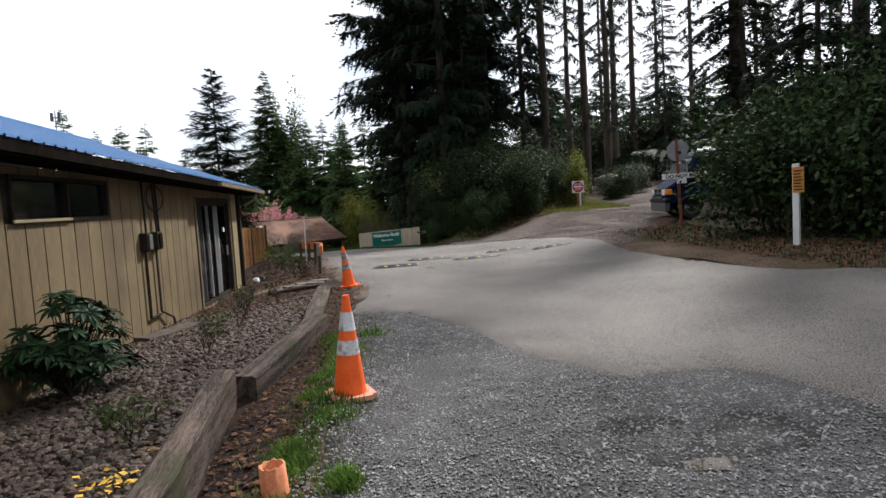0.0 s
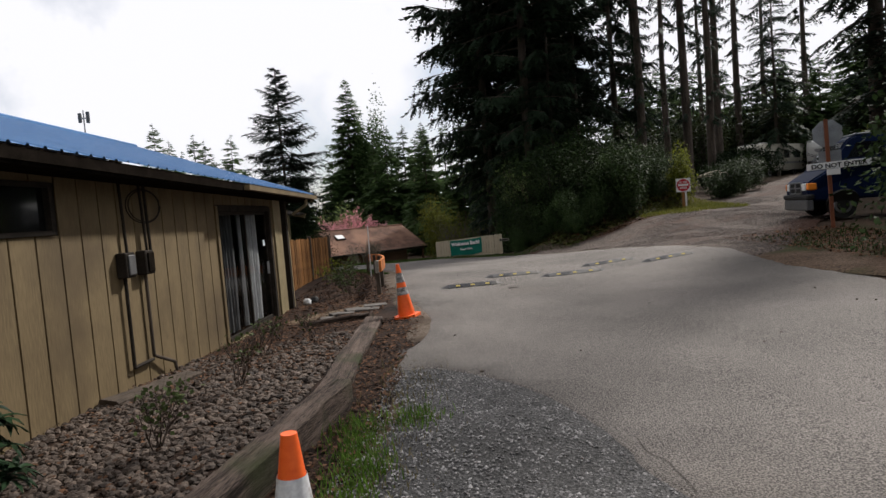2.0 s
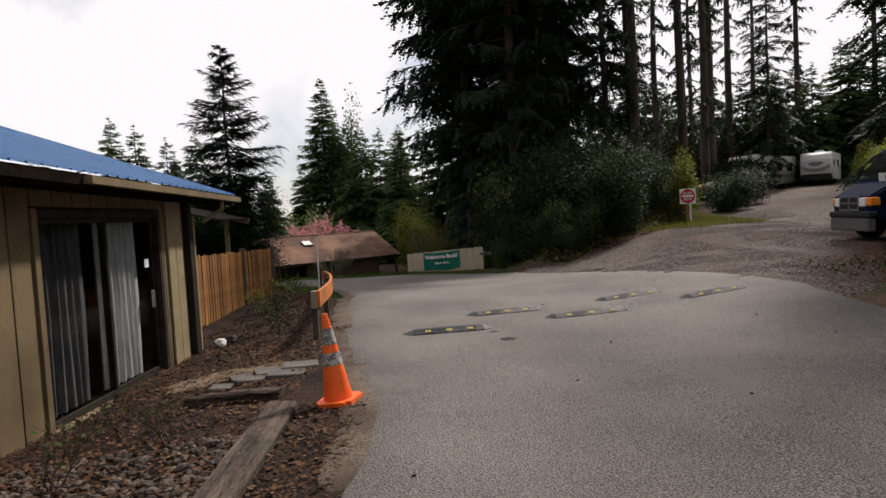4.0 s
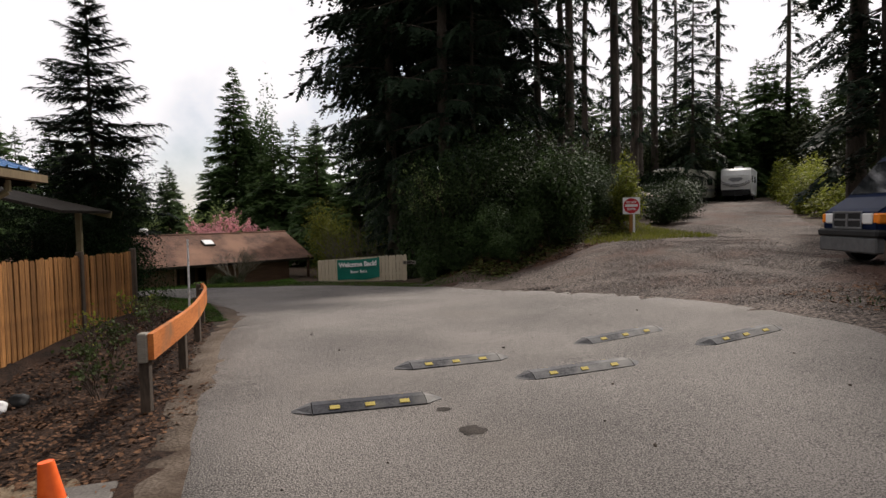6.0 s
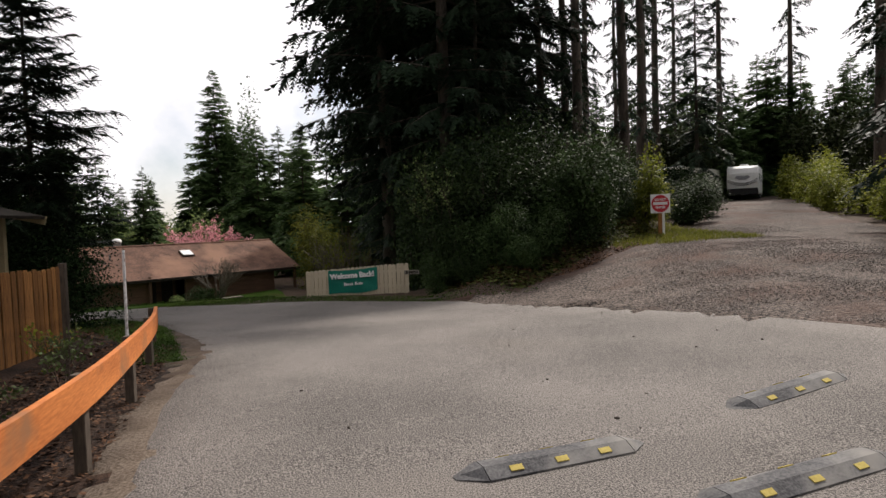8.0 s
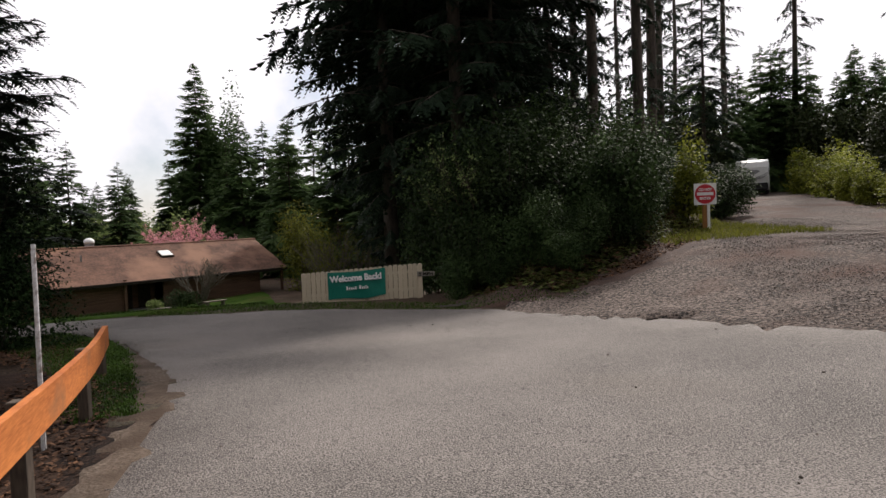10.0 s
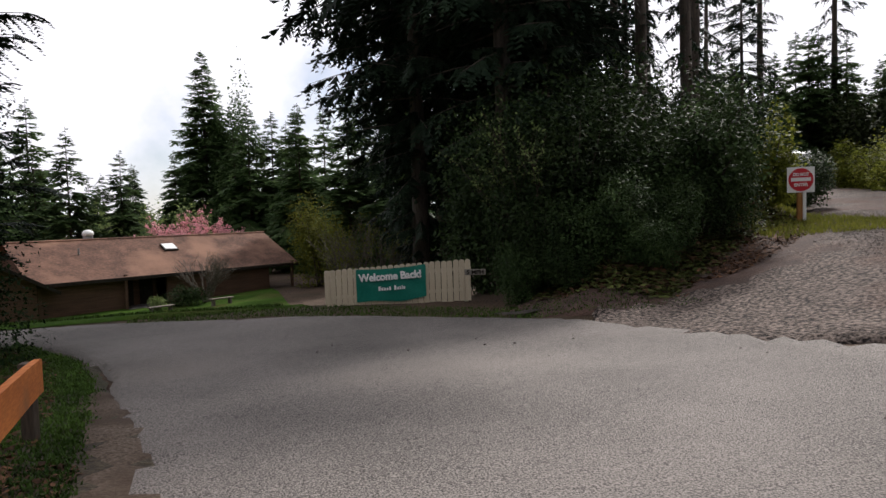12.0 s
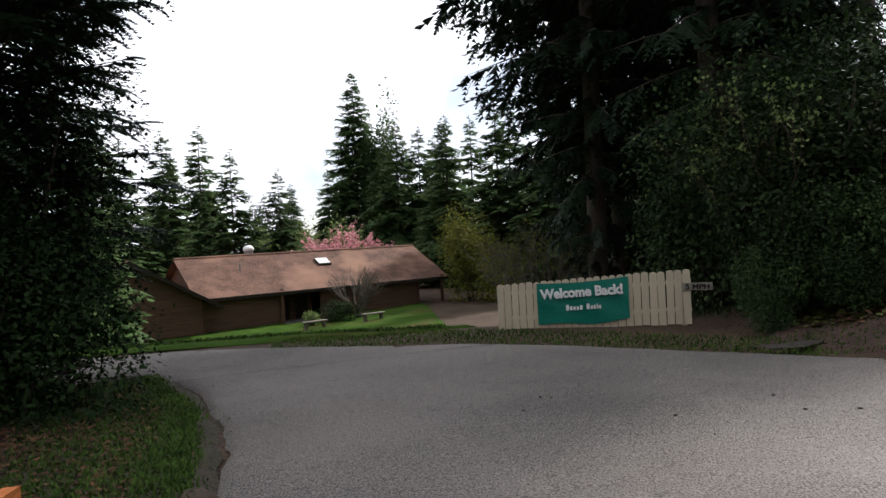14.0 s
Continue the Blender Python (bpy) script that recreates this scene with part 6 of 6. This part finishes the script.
# ---------------------------------------------------------------- small plants and litter in the bed
def rhododendron(x, y, h, w, seed):
    rng = random.Random(seed)
    ob = thing("rhododendron", at(x, y), "dark green rhododendron with long glossy leaves by the wall", "shrub")
    V, F, V2, F2 = [], [], [], []
    for i in range(110):
        a, q = rng.uniform(0, 6.28), math.sqrt(rng.random())
        zt = h * (1 - 0.55 * q * q) * rng.uniform(0.35, 1.0)
        e = Vector((w * q * math.cos(a), w * q * math.sin(a), zt))
        tube(V, F, [Vector((rng.uniform(-0.1, 0.1), rng.uniform(-0.1, 0.1), -0.05)), e * 0.55 + Vector((0, 0, 0.05)), e], 0.014, 0.006, 4)
        ax = (Vector((e.x, e.y, 0)) * 0.6 + Vector((0, 0, 0.5)) + rand_dir(rng) * 0.2).normalized()
        p0 = ax.orthogonal().normalized()
        p1 = ax.cross(p0)
        n = rng.randint(8, 11)
        for k in range(n):
            b = 6.2832 * k / n + rng.uniform(-0.2, 0.2)
            d = (p0 * math.cos(b) + p1 * math.sin(b) + ax * rng.uniform(0.15, 0.6)).normalized()
            L = rng.uniform(0.12, 0.2)
            nr = (ax - d * ax.dot(d)).normalized()
            sd = d.cross(nr)
            k0 = len(V2)
            for s_, ww, dr in ((0, 0.004, 0), (0.35, 0.020, -0.005), (0.7, 0.024, 0.02), (1.0, 0.003, 0.06)):
                c = e + d * (L * s_) - nr * dr
                V2 += [c - sd * ww + nr * 0.006, c - nr * 0.002, c + sd * ww + nr * 0.006]
            for s_ in range(3):
                for j in range(2):
                    F2.append((k0 + 3 * s_ + j, k0 + 3 * s_ + j + 1, k0 + 3 * s_ + j + 4, k0 + 3 * s_ + j + 3))
    raw("branchwork", V, F, M_BARK, ob, smooth=True)
    raw("leaves", V2, F2, M_RHODO, ob, smooth=True)


M_RHODO = leafy("rhododendron_leaf", (0.007, 0.018, 0.008), (0.028, 0.055, 0.024), through_light=0.06, rough=0.4)
rhododendron(-3.66, -1.10, 1.15, 0.60, 5)
M_ROSE = leafy("small_leaf", (0.03, 0.045, 0.016), (0.085, 0.11, 0.04), through_light=0.2)
for k, (x, y, h, sp, bits, mat) in enumerate(((-2.25, -3.15, 0.55, 0.5, 160, M_ROSE), (-2.55, -0.1, 0.75, 0.45, 90, M_ROSE), (-2.6, 1.7, 0.8, 0.45, 60, M_ROSE), (-3.0, 3.6, 0.7, 0.5, 40, M_ROSE), (-2.45, 4.3, 0.6, 0.5, 30, M_ROSE),
                                              (-3.2, 5.0, 0.5, 0.6, 30, M_ROSE), (-3.3, 10.6, 0.75, 0.5, 180, M_ROSE), (-3.7, 11.9, 0.8, 0.5, 200, M_ROSE), (-3.6, 13.2, 0.9, 0.5, 260, M_ROSE), (-4.2, 14.3, 0.8, 0.5, 150, M_YELLOWLEAF), (-4.2, 12.6, 0.8, 0.45, 110, M_YELLOWLEAF), (-2.9, 9.5, 0.6, 0.5, 160, M_ROSE))):
    twiggy(at(x, y), h, sp, 5, 200 + k, "small thin rose bush with sparse leaves in the bed", mat, bits, 0.05, "rose_bush", 0.008, M_TWIGDARK)


def litter(name, area, n, size, mat, seed, label, lift=0.02):
    rng = random.Random(seed)
    V, F = [], []
    for _ in range(n):
        x, y = area(rng)
        s = size * rng.uniform(0.5, 1.4)
        leaf(V, F, Vector((x, y, gz(x, y) + lift + rng.uniform(0, 0.02))), Vector((math.cos(rng.uniform(0, 6.28)), math.sin(rng.uniform(0, 6.28)), rng.uniform(-0.2, 0.35))).normalized(), (Vector((0, 0, 1)) + rand_dir(rng) * 0.5).normalized(), s, s * rng.uniform(0.2, 0.45))
    return tagged(raw(name, V, F, mat), label, "litter", kind="stuff")


M_LITTER = material("dead_leaf", (0.014, 0.007, 0.004), (0.165, 0.082, 0.042), scale=5, fine=30, rough=0.9, bump=0.1, vary=0.85, spec=0.2)
litter("leaf_litter", lambda r: (r.uniform(-4.7, -1.7), r.uniform(2.2, 9.5)), 9000, 0.05, M_LITTER, 301, "brown fallen leaves and bark chips on the bed")
litter("pebble_litter", bed, 2600, 0.045, M_LITTER, 309, "brown dead leaves among the pebbles", 0.045)
litter("fence_litter", lambda r: (lambda y: (r.uniform(-4.65, -2.0 - 0.17 * (y - 9)), y))(r.uniform(8.8, 16.2)), 9000, 0.05, M_LITTER, 302, "brown fallen leaves below the cedar fence")
litter("edge_litter", lambda r: (r.uniform(-1.5, -0.85), r.uniform(-5, 5.0)), 3500, 0.045, M_LITTER, 303, "brown twigs and leaves beside the timbers")
litter("bank_litter", lambda r: (lambda u: (2.4 + 6.6 * u, 24.2 - 1.3 * math.sin(3.1 * u) + 1.6 * u * u + r.uniform(-0.6, 0.9)))(r.random()), 6000, 0.07, M_LITTER, 304, "brown fallen leaves at the foot of the bank")
litter("hedge_litter", lambda r: (r.uniform(6.5, 9.5), r.uniform(-1, 12.5)), 11000, 0.07, M_LITTER, 305, "dry brown leaves below the hedge")
litter("verge_litter", lambda r: (lambda p: (p[0] - 0.3, p[1] - 0.1))(verge(r)), 2500, 0.05, M_LITTER, 308, "brown leaves and needles in the verge grass")
litter("fir_litter", lambda r: (r.gauss(-6.9, 0.7), r.gauss(19.3, 0.6)), 7000, 0.05, M_LITTER, 307, "brown needles and leaves below the young fir")
M_GROUNDIVY = leafy("ground_ivy", (0.045, 0.06, 0.016), (0.15, 0.165, 0.05), through_light=0.3, vary=0.9)


def slope(r):
    u, q = r.random(), r.random() ** 0.8
    x, y = 4.4 + 6.6 * u, 21.6 + 5.36 * u
    return x - 0.63 * (0.75 + 2.6 * q) + r.gauss(0, 0.12), y + 0.776 * (0.75 + 2.6 * q) + r.gauss(0, 0.12)


litter("ground_ivy", slope, 16000, 0.12, M_GROUNDIVY, 310, "trailing green ivy and dead stems covering the bank", 0.05)
litter("bank_twigs", slope, 5000, 0.16, M_LITTER, 311, "brown dead stems among the ivy", 0.04)
M_YLEAF = material("yellow_leaf", (0.55, 0.30, 0.02), (0.75, 0.48, 0.06), scale=8, fine=40, rough=0.7, bump=0.1, vary=0.3)
litter("yellow_leaves", gauss(-1.98, -4.0, 0.14, 0.22), 60, 0.06, M_YLEAF, 306, "bright yellow fallen leaves among the pebbles", 0.05)

M_BAG = material("white_plastic", (0.6, 0.6, 0.6), (0.75, 0.75, 0.76), scale=12, fine=60, rough=0.4, bump=0.4)
for dx, dy, r, mat, lab in ((0.1, 0, 0.10, M_BAG, "crumpled white plastic bag by the corner"), (0.22, 0.2, 0.10, M_BLACK, "crumpled black rubbish bag by the corner")):
    x, y = -4.12 + dx, 9.75 + dy
    bg = thing("rubbish_bag", at(x, y), lab, "bag")
    bm = bmesh.new()
    bmesh.ops.create_icosphere(bm, subdivisions=3, radius=r)
    for v in bm.verts:
        v.co *= 1 + 0.35 * noise.noise(v.co * 14 + Vector((dx, dy, 0)))
        v.co.z = v.co.z * 0.8 + r * 0.7
    part("bag", bm, mat, bg, smooth=True)

# puddle, damp hollows and a seam in the asphalt
M_WATER = material("puddle_water", (0.05, 0.036, 0.02), (0.075, 0.055, 0.034), scale=2, fine=9, rough=0.04, bump=0.0, spec=0.4)
M_DAMP = material("damp_asphalt", (0.025, 0.022, 0.019), (0.075, 0.064, 0.056), scale=5, fine=60, rough=0.95, bump=0.8, depth=0.01, spec=0.1)


def patch(name, cx, cy, rx, ry, lift, mat, label, seed):
    rng = random.Random(seed)
    n = 36
    V = [(cx, cy, gz(cx, cy) + lift)]
    for i in range(n):
        a = 6.2832 * i / n
        q = 1 + 0.45 * noise.noise((1.6 * math.cos(a), 1.6 * math.sin(a), seed))
        x, y = cx + rx * q * math.cos(a), cy + ry * q * math.sin(a)
        V.append((x, y, gz(x, y) + lift))
    return tagged(raw(name, V, [(0, i + 1, (i + 1) % n + 1) for i in range(n)], mat), label, "ground", kind="structure")


patch("puddle", 1.60, -4.50, 0.15, 0.085, 0.020, M_WATER, "small muddy puddle in the gravel", 3)
patch("sandy_patch", -3.0, 6.95, 0.75, 0.42, 0.022, material("sandy_soil", (0.07, 0.05, 0.033), (0.24, 0.18, 0.12), scale=3, fine=60, rough=0.95, bump=0.8, depth=0.015, spec=0.15), "sandy trodden soil before the sliding door", 9)
patch("damp_gravel", 1.75, -4.05, 0.85, 0.42, 0.013, material("wet_gravel", (0.005, 0.005, 0.005), (0.075, 0.072, 0.069), scale=2, fine=60, rough=0.85, bump=1.0, depth=0.02, spread=(0.42, 0.68), spec=0.1), "dark damp gravel round the puddle", 8)
patch("pothole", 0.63, 7.42, 0.10, 0.12, 0.039, M_DAMP, "dark shallow pothole in the asphalt", 4)
patch("pothole", 0.48, 7.98, 0.07, 0.05, 0.039, M_DAMP, "dark shallow pothole in the asphalt", 5)
patch("pothole", 1.55, 23.3, 0.5, 0.16, 0.039, M_DAMP, "dark damp hollow in the asphalt", 6)


def seam(name, pts, w, label):
    line = smooth_line(pts, 8, closed=False)
    V, F = [], []
    for i, p in enumerate(line):
        d = (line[min(i + 1, len(line) - 1)] - line[max(0, i - 1)]).normalized()
        s_ = Vector((-d.y, d.x)) * w * (0.7 + 0.6 * noise.noise((i * 0.7, 0, 0)))
        for q in (p - s_, p + s_):
            V.append((q.x + 0.02 * noise.noise((q.x * 4, q.y * 4, 1)), q.y + 0.02 * noise.noise((q.x * 4, q.y * 4, 5)), gz(q.x, q.y) + 0.041))
    for i in range(len(line) - 1):
        F.append((2 * i, 2 * i + 1, 2 * i + 3, 2 * i + 2))
    return tagged(raw(name, V, F, M_DAMP), label, "ground", kind="structure")


seam("road_seam", [(-6.2, 22.5), (-5.0, 23.3), (-3.6, 24.0), (-2.2, 24.4)], 0.018, "dark seam between two layers of asphalt")
seam("road_crack", [(0.98, -0.7), (0.99, -0.95), (1.06, -1.12), (1.08, -1.5)], 0.004, "thin crack at the asphalt's edge")
sheet("bank_soil", [(1.6, 23.8), (2.4, 22.2), (4.2, 21.6), (5.8, 21.4), (7.5, 22.4), (9.4, 24.1), (11.2, 26.6), (9.6, 27.2), (7.6, 25.2), (5.8, 24.2), (4.4, 24.8), (2.4, 25.4)], 0.4, 0.016, material("red_soil", (0.02, 0.011, 0.008), (0.075, 0.042, 0.029), scale=1.5, fine=25, rough=0.95, bump=1.0, depth=0.03), "reddish bare soil along the foot of the bank", wave=0.02)
sheet("verge", [(-2.8, 14.4), (-2.7, 16.2), (-3.8, 18.4), (-4.9, 20.8), (-6.7, 23.3), (-9, 23.6), (-11, 21), (-8.4, 19.6), (-6.2, 19.4), (-4.6, 17.4), (-3.5, 15.2)], 0.4, 0.014, M_VERGE, "thin grass and brown leaves beneath the young fir")
sheet("roadside_soil", [(5.4, 9.2), (5.9, 4.0), (6.3, 0.4), (8.7, -1.8), (14, -5), (16, 4), (12, 12), (8.8, 12.2), (7.2, 10.4)], 0.6, 0.01, material("leafy_soil", (0.04, 0.027, 0.018), (0.15, 0.10, 0.068), scale=1.5, fine=22, rough=0.95, bump=1.0, depth=0.03, stain=((0.045, 0.05, 0.02), 0.5, 0.5, 0.64), broad=0.3, spec=0.15), "brown leafy soil below the hedge", wave=0.02)
sheet("dusty_shoulder", [(-0.5, 3.2), (-0.6, 5.0), (-1.25, 7.5), (-1.75, 10.4), (-2.1, 12.5), (-2.6, 16), (-3.7, 18.4), (-4.15, 18.2), (-3.2, 16), (-2.72, 12.5), (-2.36, 10.4), (-1.84, 7.5), (-1.2, 5.0), (-1.05, 3.2)], 0.3, 0.027, material("dusty_soil", (0.05, 0.036, 0.026), (0.17, 0.135, 0.105), scale=1.6, fine=40, rough=0.95, bump=0.9, depth=0.02, stain=((0.06, 0.042, 0.03), 1.2, 0.5, 0.66), broad=0.3, spec=0.15), "dusty brown soil along the asphalt's edge")
